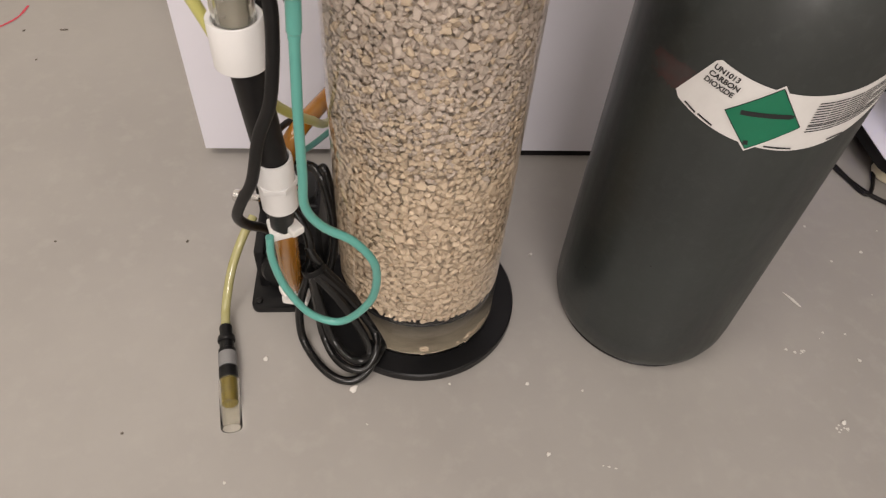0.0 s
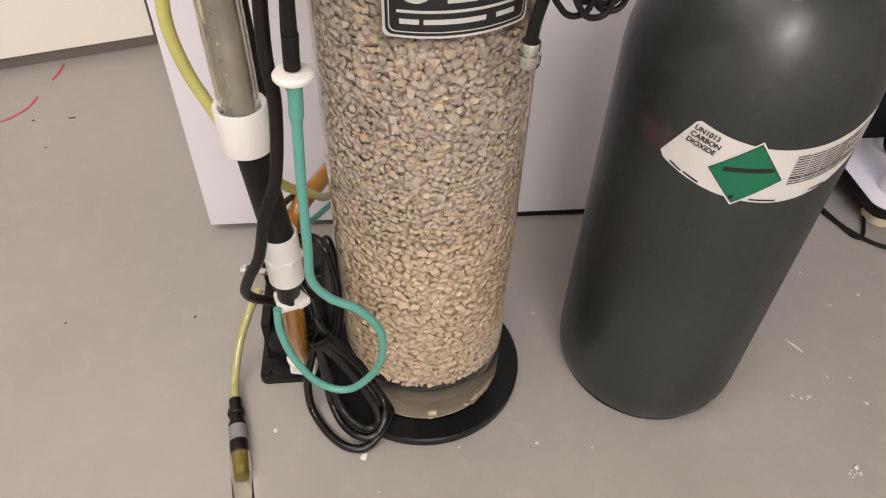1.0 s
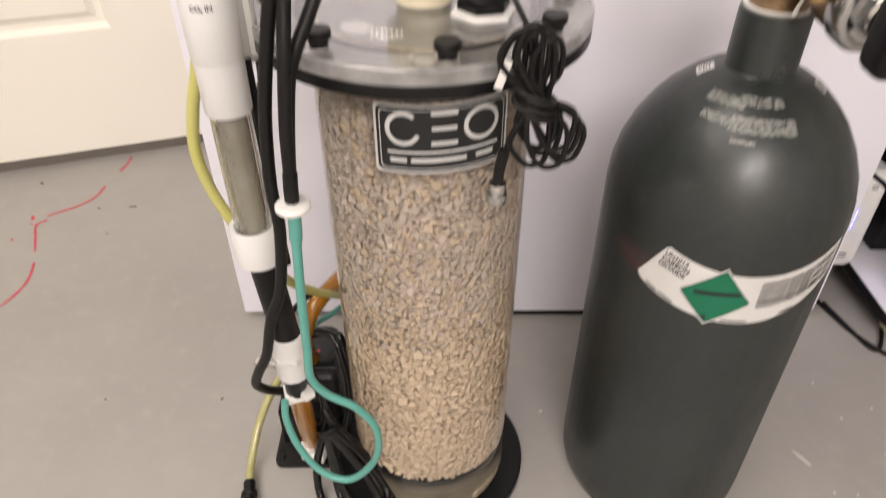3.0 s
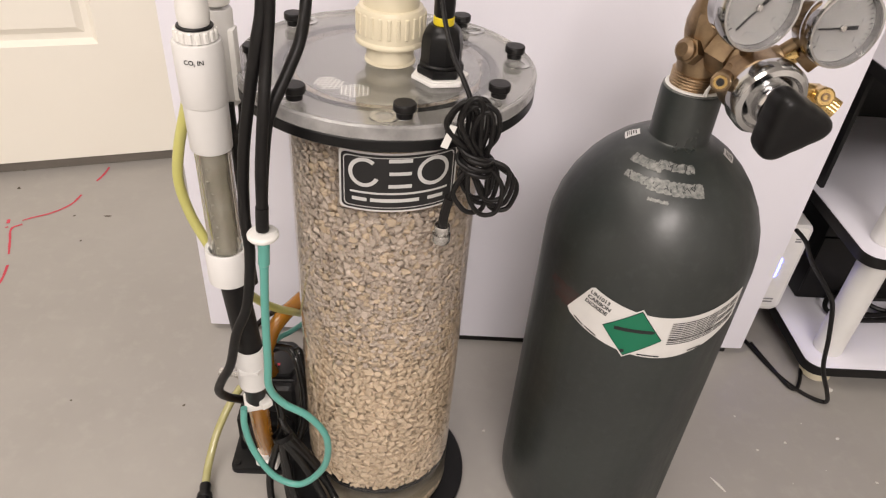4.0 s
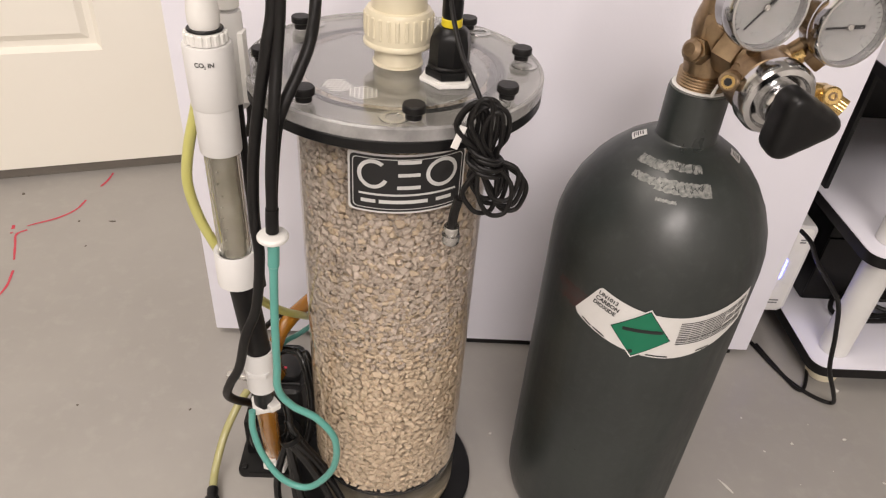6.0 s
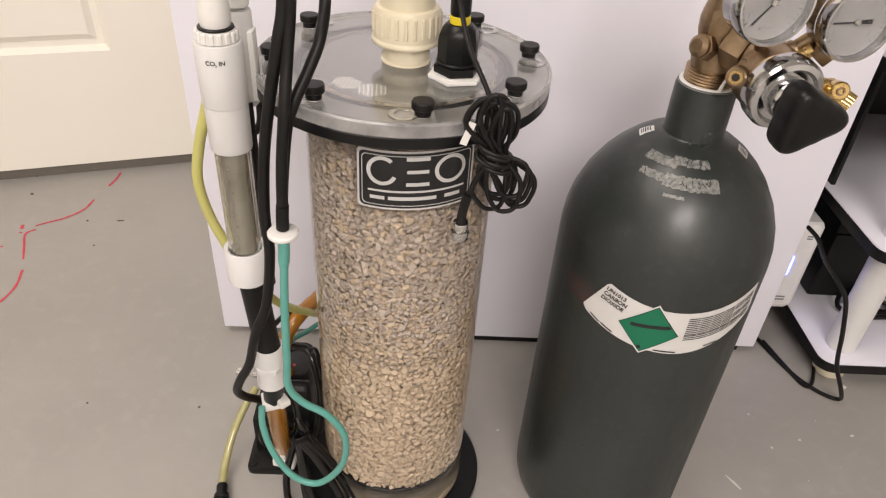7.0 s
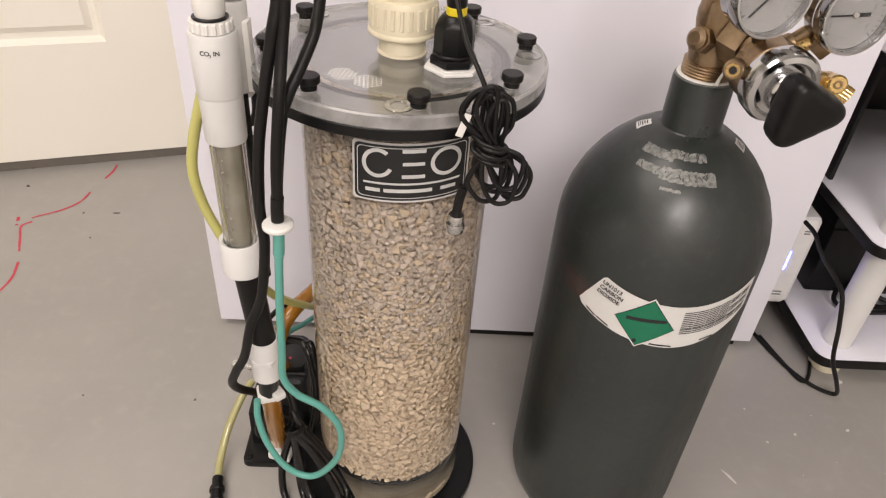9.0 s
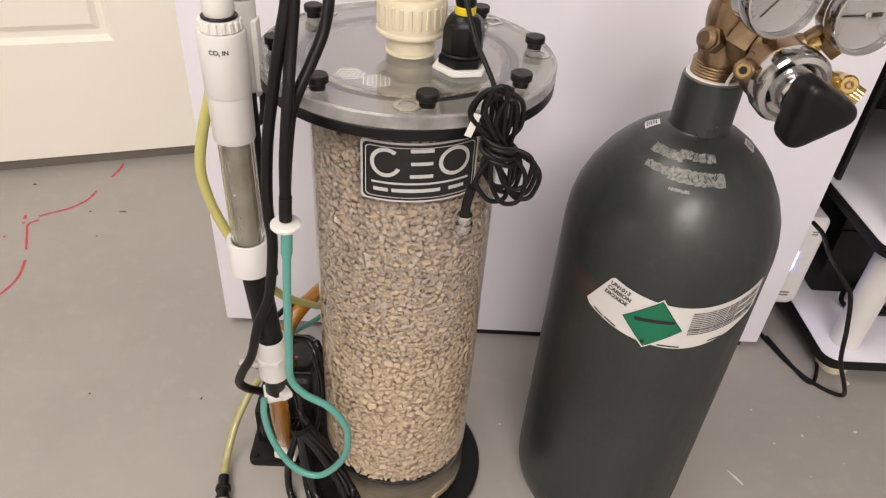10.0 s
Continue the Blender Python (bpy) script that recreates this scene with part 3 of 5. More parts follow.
def packing(width, low, high, seed):
    """Chips of mixed size thrown on a strip (x round, z up) until no more fit: (x, z, radius)."""
    rr = random.Random(seed)
    cell, cells, out = 0.006, {}, []
    across = int(width / cell)
    for radius, tries in ((0.0044, 260), (0.0036, 1500), (0.0030, 6500), (0.0025, 16000), (0.0019, 28000), (0.0015, 24000)):
        for _ in range(tries):
            x, z, r = rr.uniform(0, width), rr.uniform(low, high), radius * rr.uniform(0.9, 1.12)
            if radius > 0.0026 and abs(z - 0.285) < 0.050 and rr.random() < 0.85:
                continue
            if radius < 0.0023 and z < 0.245 and rr.random() < 0.80:
                continue
            if z - r * 0.7 < low or z + r * 0.7 > high:
                continue
            i, j = int(x / cell), int(z / cell)
            near = (q for a in (-2, -1, 0, 1, 2) for b in (-2, -1, 0, 1, 2) for q in cells.get(((i + a) % across, j + b), ()))
            if all((min(abs(x - q[0]), width - abs(x - q[0]))) ** 2 + (z - q[1]) ** 2 > ((0.87 if z < 0.245 else 0.82) * (r + q[2])) ** 2 for q in near):
                cells.setdefault((i % across, j), []).append((x, z, r))
                out.append((x, z, r))
    return out


def chip_places():
    out = []
    for rad, seed in ((TI - 0.0006, 5), (TI - 0.0036, 6)):
        for x, z, r in packing(2 * math.pi * 0.0685, MEDIA_LOW, MEDIA_TOP, seed):
            a = x / 0.0685
            size = r * (1.38 if z < 0.22 else 1.29)
            k = size / CHIP_SIZE
            rr = rad - 0.70 * size - abs(rnd.gauss(0, 0.0009))
            turn = Matrix.Rotation(a, 4, "Z") @ Matrix.Rotation(radians(90), 4, "Y") @ Euler((rnd.gauss(0, 0.65), rnd.gauss(0, 0.65), rnd.uniform(0, 6.28))).to_matrix().to_4x4()
            out.append((a, z, rad, Matrix.Translation((rr * math.cos(a), rr * math.sin(a), z)) @ turn @ Matrix.Diagonal((k, k, k, 1)), rnd.randrange(len(CHIPS))))
    return out


PLACES = chip_places()
part("media_core", lathe([(0, MEDIA_LOW), (0.0585, MEDIA_LOW), (0.0585, MEDIA_TOP), (0, MEDIA_TOP)], 64), MEDIA, reactor, "packed inner media")
near = [p for p in PLACES if p[2] > 0.068 and abs(math.degrees(p[0]) % 360 - 275) < 45 and 0.12 < p[1] < 0.235][:300]
chosen = {id(p) for p in near}
verts, faces, slots, count = [], [], [], 0
chip_data = [(np.array([v.co[:] for v in me.vertices]), [tuple(p.vertices) for p in me.polygons]) for me in CHIPS]
for p in PLACES:
    if id(p) in chosen:
        continue
    co, fs = chip_data[p[4]]
    m = np.array(p[3])
    verts.append(co @ m[:3, :3].T + m[:3, 3])
    faces += [tuple(i + count for i in f) for f in fs]
    # Chips take the greyer colour more often higher up.
    slots += [1 if rnd.random() < min(max((p[1] - 0.21) / 0.14, 0.0), 0.8) else 0] * len(fs)
    count += len(co)
me = bpy.data.meshes.new("media_fill")
me.from_pydata(np.concatenate(verts).tolist(), [], faces)
me.materials.append(MEDIA)
me.materials.append(MEDIA_GREY)
me.polygons.foreach_set("material_index", slots)
fill = new("media_fill", me)
fill.parent = reactor
tagged(fill, "beige broken coral chips", kind="stuff")
for p in near:
    c = new("media_chip", CHIPS[p[4]])
    c.parent = reactor
    c.matrix_basis = p[3]
for k in range(26):
    a = radians(rnd.choice((rnd.uniform(-92, -84), rnd.uniform(-60, -25), rnd.uniform(-60, -20))))
    s = rnd.uniform(0.0022, 0.0040)
    c = new("media_chip", CHIPS[rnd.randrange(14)])
    c.parent = reactor
    r = rnd.uniform(0.058, 0.066)
    c.matrix_basis = Matrix.Translation((r * math.cos(a), r * math.sin(a), BASE_TOP + 0.001 + 0.5 * s)) @ Euler((rnd.gauss(0, 0.2), rnd.gauss(0, 0.2), rnd.uniform(0, 6))).to_matrix().to_4x4() @ Matrix.Scale(s / CHIP_SIZE, 4)


# ---- bubble counter and pump beside the column ----
counter = thing("bubble_counter", "white and clear plastic bubble counter on a black pipe", "bubble counter", (-0.1132, -0.08, 0.19))


def cpart(name, bm, mat, label="", parent=None):
    bm.transform(Matrix.Translation((0.116, 0.08, -0.19)))
    return part(name, bm, mat, parent or counter, label)


AX = Vector((-0.1165, -0.08, 0))
up = Matrix.Translation(AX)
fit_ = cpart("inlet_fitting", lathe([(0.0105, 0.457), (0.0136, 0.457), (0.0140, 0.458), (0.0143, 0.490), (0.0147, 0.4905), (0.0149, 0.491), (0.0153, 0.5305), (0.0147, 0.532), (0.0105, 0.532)], 56, up, True), PVC, "white plastic inlet fitting")
cpart("fitting_nut", lathe([(0.0100, 0.5322), (0.0122, 0.5322), (0.0125, 0.533), (0.0120, 0.5395), (0.0100, 0.5395)], 56, up, True), NYLON, "white ribbed nut")
for k in range(16):
    a = 2 * math.pi * k / 16
    cpart("nut_rib", box(0.002, 0.003, 0.0068, 0.0006, up @ Matrix.Rotation(a, 4, "Z") @ Matrix.Translation((0.0124, 0, 0.5324)), 1), NYLON)
cpart("seal", ring(0.008, 0.0112, 0.5396, 0.5412, 0.0005, 40, up), BLACK, "black rubber seal")
cpart("upper_fitting", lathe([(0, 0.5413), (0.0090, 0.5413), (0.0098, 0.545), (0.0098, 0.552), (0.0092, 0.556), (0.0092, 0.61), (0, 0.61)], 40, up), NYLON, "translucent white fitting")
words = merged(lettering("CO", 0.0040))
words.transform(Matrix.Translation((-0.0027, 0.5222, 0)))
two_ = lettering("2", 0.0023)
two_.transform(Matrix.Translation((0.0007, 0.5208, 0)))
inn = lettering("IN", 0.0040)
inn.transform(Matrix.Translation((0.0045, 0.5222, 0)))
cpart("printed_line", wrap(merged(words, two_, inn), AX.x, AX.y, 0.01560, -87), INK, "black printed lettering")
clear = cpart("clear_tube", lathe([(0.0104, 0.368), (0.0122, 0.368), (0.0122, 0.4568), (0.0104, 0.4568)], 48, up, True), SMOKE, "clear plastic tube with droplets")
clear.visible_shadow = False
cpart("inner_rod", rod(0.0086, 0.086, 0.0005, 32, up @ Matrix.Translation((0.0, 0.0, 0.370))), MURK, "murky grey filling")
for k in range(8):
    cpart("droplet", lathe([(0, -0.0012), (0.0009, -0.0006), (0.0012, 0), (0.0009, 0.0006), (0, 0.0012)], 10, up @ Matrix.Translation((0.0098 * math.cos(4.4 + 0.1 * (k % 3)), 0.0098 * math.sin(4.4 + 0.1 * (k % 3)), 0.378 + 0.0095 * k))), MURK)
cpart("coupling", lathe([(0.0130, 0.368), (0.0130, 0.3725), (0.0152, 0.3735), (0.0159, 0.3725), (0.0161, 0.3440), (0.0153, 0.3432), (0.0105, 0.3432), (0.0105, 0.3675)], 56, Matrix.Translation((-0.1165, -0.08, 0)), True), PVC, "white pvc coupling")
cpart("black_pipe", between((-0.1155, -0.080, 0.3480), (-0.1090, -0.080, 0.264), 0.0105), BLACK_MATT, "black rubber pipe")
um = axis_frame((-0.109, -0.0795, 0.2235), (0.0, -0.02, 1))
cpart("union", lathe([(0.0100, 0), (0.0115, 0), (0.0128, 0.0015), (0.0129, 0.022), (0.0129, 0.045), (0.0124, 0.0465), (0.0108, 0.0465)], 48, um, True), PVC, "white pvc union")
cpart("union_hex", prism(hexagon(0.0151), 0.0050, 0.0010, um @ Matrix.Translation((0, 0, 0.0225))), PVC, "white hexagonal band")
cpart("nipple", between((-0.1092, -0.0793, 0.2245), (-0.1115, -0.074, 0.196), 0.0088), BLACK, "black nipple")
cpart("hose_clamp", merged(box(0.019, 0.017, 0.009, 0.002, Matrix.Translation((-0.1125, -0.0745, 0.189)) @ Matrix.Rotation(radians(18), 4, "Z")), box(0.010, 0.012, 0.007, 0.0015, Matrix.Translation((-0.102, -0.080, 0.196)) @ Matrix.Rotation(radians(40), 4, "Z"))), NYLON, "white nylon hose clamp")
cpart("amber_hose", hose([(-0.1115, -0.072, 0.193), (-0.113, -0.064, 0.165), (-0.117, -0.047, 0.115), (-0.1205, -0.030, 0.070), (-0.1215, -0.022, 0.046)], 0.0092, 20), AMBER, "amber vinyl hose")
cpart("lower_clamp", merged(box(0.024, 0.016, 0.010, 0.002, Matrix.Translation((-0.1185, -0.0335, 0.047)) @ Matrix.Rotation(radians(-12), 4, "Z")), box(0.012, 0.014, 0.008, 0.0015, Matrix.Translation((-0.126, -0.034, 0.056)) @ Matrix.Rotation(radians(30), 4, "Z"))), NYLON, "white nylon hose clamp")
cpart("bleed_screw", merged(between((-0.128, -0.055, 0.205), (-0.146, -0.050, 0.203), 0.0028), rod(0.0048, 0.006, 0.0008, 10, axis_frame((-0.143, -0.051, 0.2032), (-1, 0.25, -0.1)))), STEEL, "small metal thumb screw")

# second fitting standing just behind it
rear = thing("rear_fitting", "white plastic fitting on a thin black tube", "pipe fitting", (-0.112, -0.035, 0.469))
part("body", lathe([(0, 0), (0.0085, 0), (0.0092, 0.001), (0.0098, 0.066), (0.0090, 0.068), (0, 0.068)], 40), PVC, rear)
part("clip", box(0.004, 0.012, 0.050, 0.001, Matrix.Translation((0.0095, -0.004, 0.006))), NYLON, rear)
part("top_fitting", rod(0.0088, 0.05, 0.001, 32, Matrix.Translation((0, 0, 0.070))), NYLON, rear)
part("thin_tube", hose([(0.003, -0.008, 0.004), (0.004, -0.010, -0.045), (0.006, -0.014, -0.110), (0.006, -0.010, -0.16)], 0.0032, 10), BLACK_MATT, rear, "thin black tube")


def pump():
    p = thing("water_pump", "black plastic recirculating water pump on a base plate", "pump", (-0.125, 0.04, 0))
    part("base_plate", prism(rounded(0.082, 0.112, 0.006), 0.008, 0.0015, Matrix.Translation((0, 0, 0))), BLACK, p)
    part("motor_body", merged(box(0.050, 0.070, 0.098, 0.010, Matrix.Translation((0.006, 0.014, 0.0075)), 3)), PUMP, p)
    part("volute", lathe([(0, -0.001), (0.026, 0), (0.029, 0.004), (0.029, 0.018), (0.026, 0.021), (0, 0.021)], 40, Matrix.Translation((0, -0.018, 0.040)) @ Matrix.Rotation(radians(90), 4, "X")), BLACK, p)
    part("outlet", between((0.0035, -0.060, 0.044), (0.003, -0.040, 0.020), 0.0100), BLACK, p)
    for k in range(4):
        part("fin", box(0.046, 0.003, 0.004, 0.001, Matrix.Translation((0.006, -0.010 + 0.016 * k, 0.1045)), 1), PUMP, p)
    part("top_cap", prism(rounded(0.034, 0.050, 0.008), 0.009, 0.003, Matrix.Translation((0.010, 0.018, 0.1050))), PUMP, p)
    part("mark", box(0.010, 0.003, 0.0006, 0, Matrix.Translation((0.006, 0.006, 0.1142)) @ Matrix.Rotation(radians(5), 4, "Z")), RED, p, "small red mark")
    for x in (-0.034, 0.034):
        part("foot_screw", rod(0.0035, 0.003, 0.0006, 12, Matrix.Translation((x, -0.048, 0.0078))), BLACK_MATT, p)
    part("bracket", merged(box(0.010, 0.060, 0.055, 0.003, Matrix.Translation((-0.030, 0.0, 0.0078))), box(0.006, 0.004, 0.090, 0.001, Matrix.Translation((-0.032, 0.03, 0.0078)))), BLACK, p)
    return p


pump()


def tubing(name, pts, r, mat, label, category="tube", sides=14):
    return tagged(finish(name, hose(pts, r, sides), mat), label, category)


def sleeved(name, pts, r, mat, sleeve, r2, label, category):
    """A hose with a wider push-on sleeve at one end."""
    t = thing(name, label, category)
    part("hose", hose(pts, r, 14), mat, t)
    part("sleeve", hose(sleeve, r2, 14, 6), mat, t, "wider push-on sleeve")
    return t


sleeved("teal_tube", [(-0.0755, -0.118, 0.408), (-0.077, -0.118, 0.387), (-0.080, -0.118, 0.339), (-0.082, -0.118, 0.291), (-0.083, -0.118, 0.262), (-0.073, -0.117, 0.242), (-0.053, -0.116, 0.225), (-0.0395, -0.115, 0.196), (-0.044, -0.110, 0.150),
                      (-0.068, -0.102, 0.110), (-0.093, -0.098, 0.115), (-0.110, -0.094, 0.145), (-0.117, -0.090, 0.176), (-0.1165, -0.087, 0.198)], 0.0031, TEAL,
        [(-0.0755, -0.118, 0.4095), (-0.0760, -0.118, 0.400), (-0.0767, -0.118, 0.391), (-0.0772, -0.118, 0.385)], lambda t: 0.0041 - (0.0007 if t > 0.8 else 0), "teal silicone air tube hanging in a loop from a white valve", "air tube")
tubing("teal_tube", [(-0.123, 0.000, 0.160), (-0.118, 0.012, 0.168), (-0.110, 0.030, 0.170), (-0.099, 0.050, 0.163), (-0.085, 0.085, 0.150)], 0.0028, TEAL, "teal silicone tube running behind the reactor column", "air tube")
valve = thing("check_valve", "round white check valve between two air tubes", "check valve", (-0.0755, -0.118, 0.4135))
part("disc", lathe([(0, -0.0028), (0.0060, -0.0030), (0.0098, -0.0020), (0.0107, -0.0008), (0.0107, 0.0009), (0.0096, 0.0022), (0.0055, 0.0030), (0, 0.0030)], 40), NYLON, valve)
part("barb", rod(0.0024, 0.010, 0.0004, 16, Matrix.Translation((0, 0, -0.0125))), NYLON, valve)
part("barb", rod(0.0024, 0.010, 0.0004, 16, Matrix.Translation((0, 0, 0.0035))), NYLON, valve)
sleeved("black_tube", [(-0.060, -0.098, 0.63), (-0.063, -0.100, 0.567), (-0.066, -0.105, 0.535), (-0.0685, -0.115, 0.503), (-0.0725, -0.118, 0.465), (-0.0745, -0.118, 0.432), (-0.0755, -0.118, 0.4185)], 0.0038, BLACK_MATT,
        [(-0.0742, -0.118, 0.436), (-0.0750, -0.118, 0.427), (-0.0755, -0.118, 0.4175)], 0.0044, "black rubber air tube rising from a white valve", "air tube")
tubing("black_tube", [(-0.064, -0.100, 0.63), (-0.067, -0.100, 0.567), (-0.0715, -0.104, 0.541), (-0.079, -0.106, 0.505), (-0.086, -0.106, 0.465), (-0.0895, -0.107, 0.421), (-0.0890, -0.107, 0.387), (-0.096, -0.106, 0.338), (-0.107, -0.106, 0.308),
                      (-0.1175, -0.100, 0.267), (-0.129, -0.094, 0.241), (-0.1365, -0.085, 0.217), (-0.136, -0.068, 0.190), (-0.128, -0.050, 0.165), (-0.118, -0.030, 0.13)], 0.0039, BLACK_MATT, "black rubber tube winding down in front of the bubble counter", "hose")
tubing("black_tube", [(-0.045, -0.050, 0.63), (-0.047, -0.068, 0.562), (-0.049, -0.085, 0.539), (-0.056, -0.095, 0.521), (-0.0645, -0.105, 0.503), (-0.070, -0.107, 0.485), (-0.0755, -0.109, 0.440), (-0.078, -0.109, 0.400)], 0.0038, BLACK_MATT, "black rubber tube curving over the lid of the reactor", "hose")
tubing("yellow_tube", [(-0.1120, -0.066, 0.520), (-0.1210, -0.072, 0.508), (-0.1330, -0.065, 0.475), (-0.1430, -0.060, 0.446), (-0.1500, -0.055, 0.414), (-0.1480, -0.050, 0.381), (-0.1400, -0.046, 0.350), (-0.1280, -0.038, 0.307), (-0.116, -0.010, 0.260), (-0.105, 0.010, 0.232),
                       (-0.094, 0.036, 0.204), (-0.088, 0.075, 0.168), (-0.075, 0.11, 0.15)], 0.0040, YELLOW, "yellow tube looping down behind the bubble counter", "tube")
tubing("amber_tube", [(-0.121, 0.040, 0.110), (-0.121, 0.022, 0.150), (-0.114, 0.024, 0.184), (-0.104, 0.036, 0.197), (-0.094, 0.058, 0.196), (-0.082, 0.09, 0.190)], 0.0078, AMBER, "amber vinyl hose between the pump and the column", "hose", 18)
tubing("black_cable", [(-0.128, -0.01, 0.215), (-0.116, 0.030, 0.204), (-0.105, 0.060, 0.190), (-0.088, 0.10, 0.180), (-0.05, 0.13, 0.17)], 0.0028, BLACK_MATT, "black cable running behind the reactor column", "cable")
tubing("olive_hose", [(-0.163, 0.050, 0.070), (-0.172, 0.030, 0.062), (-0.183, 0.008, 0.040), (-0.1885, -0.018, 0.018), (-0.187, -0.040, 0.012)], 0.0044, OLIVE, "olive tinted clear hose curving down to the floor", "hose")


def coupler():
    """Hose coupler lying on the floor, built along its own z axis."""
    p, q = Vector((-0.187, -0.040, 0.0115)), Vector((-0.167, -0.146, 0.0105))
    c = thing("hose_coupler", "black and grey hose coupler with clear tube end on floor", "hose coupler")
    c.matrix_basis = axis_frame(p, q - p)
    part("tail", lathe([(0, 0), (0.0058, 0), (0.0062, 0.002), (0.0056, 0.012), (0, 0.012)], 28), BLACK, c)
    part("collar", lathe([(0, 0.0122), (0.0078, 0.0122), (0.0082, 0.014), (0.0082, 0.0165), (0.0066, 0.018), (0.0066, 0.026), (0.0080, 0.027), (0.0080, 0.030), (0, 0.030)], 32), BLACK, c)
    part("ring", rod(0.0080, 0.0035, 0.0006, 32, Matrix.Translation((0, 0, 0.0145)) ), BLACK_MATT, c)
    part("grey_sleeve", rod(0.0084, 0.0155, 0.0010, 32, Matrix.Translation((0, 0, 0.0302))), GREYINK, c, "grey sleeve")
    part("nose", rod(0.0086, 0.0135, 0.0012, 32, Matrix.Translation((0, 0, 0.0459))), BLACK, c)
    part("dirty_insert", rod(0.0072, 0.024, 0.0006, 28, Matrix.Translation((0, 0, 0.0596))), DIRTY, c, "yellowed insert")
    end = part("clear_end", lathe([(0.0076, 0.0598), (0.0092, 0.0598), (0.0094, 0.061), (0.0094, 0.106), (0.0088, 0.1075), (0.0078, 0.1075)], 32, None, True), SMOKE, c, "clear plastic tube end")
    end.visible_shadow = False
    return c


coupler()

# pump cord gathered into loops in front of the pump
cord = thing("pump_cord", "black power cord of the pump gathered in loops on the floor", "power cord", (-0.08, -0.07, 0))
LOOPS = (
    # the outer loop, from the union down over the floor and back up
    [(-0.1104, -0.0219, 0.160), (-0.1002, -0.0320, 0.145), (-0.0967, -0.0383, 0.125), (-0.1019, -0.0406, 0.095), (-0.1113, -0.0433, 0.055), (-0.1142, -0.0468, 0.030), (-0.1111, -0.0564, 0.008), (-0.0948, -0.0811, 0.0046), (-0.0769, -0.0956, 0.0044),
     (-0.0597, -0.0960, 0.0046), (-0.0450, -0.0856, 0.0135), (-0.0363, -0.0691, 0.0160), (-0.0363, -0.0577, 0.022), (-0.0471, -0.0520, 0.045), (-0.0721, -0.0479, 0.085), (-0.0909, -0.0447, 0.115), (-0.0985, -0.0380, 0.128)],
    # the inner loop
    [(-0.0973, -0.0455, 0.105), (-0.0952, -0.0489, 0.050), (-0.0921, -0.0555, 0.020), (-0.0825, -0.0729, 0.0100), (-0.0683, -0.0880, 0.0120), (-0.0523, -0.0895, 0.0130), (-0.0420, -0.0773, 0.0240), (-0.0449, -0.0598, 0.034), (-0.0677, -0.0523, 0.075), (-0.0907, -0.0510, 0.112)],
    # a strand that lies between them
    [(-0.0932, -0.0522, 0.108), (-0.0744, -0.0580, 0.080), (-0.0560, -0.0660, 0.042), (-0.0480, -0.0770, 0.0215), (-0.0560, -0.0850, 0.0190), (-0.0690, -0.0790, 0.0180), (-0.0840, -0.0640, 0.030), (-0.0930, -0.0500, 0.070), (-0.0965, -0.0470, 0.100)],
)
for pts in LOOPS:
    part("loop", hose([(x + 0.08, y + 0.07, z) for x, y, z in pts], 0.0040, 12), CORD, cord)
part("lead", hose([(x + 0.08, y + 0.07, z) for x, y, z in ((-0.117, 0.020, 0.164), (-0.104, 0.020, 0.169), (-0.0925, 0.012, 0.172), (-0.086, 0.004, 0.165), (-0.0828, 0.000, 0.150), (-0.080, -0.004, 0.130), (-0.080, -0.012, 0.095), (-0.088, -0.022, 0.060))], 0.0042, 12), CORD, cord)
part("lead", hose([(x + 0.08, y + 0.07, z) for x, y, z in ((-0.0890, 0.026, 0.150), (-0.0875, 0.016, 0.166), (-0.0845, 0.008, 0.176), (-0.0815, 0.004, 0.168), (-0.0785, 0.002, 0.140), (-0.078, 0.006, 0.100))], 0.0040, 12), CORD, cord)
part("tie", ring(0.0085, 0.0105, 0, 0.006, 0.0006, 24, axis_frame((-0.0160, 0.0235, 0.1130), (0.3, -0.2, -1))), BLACK, cord)


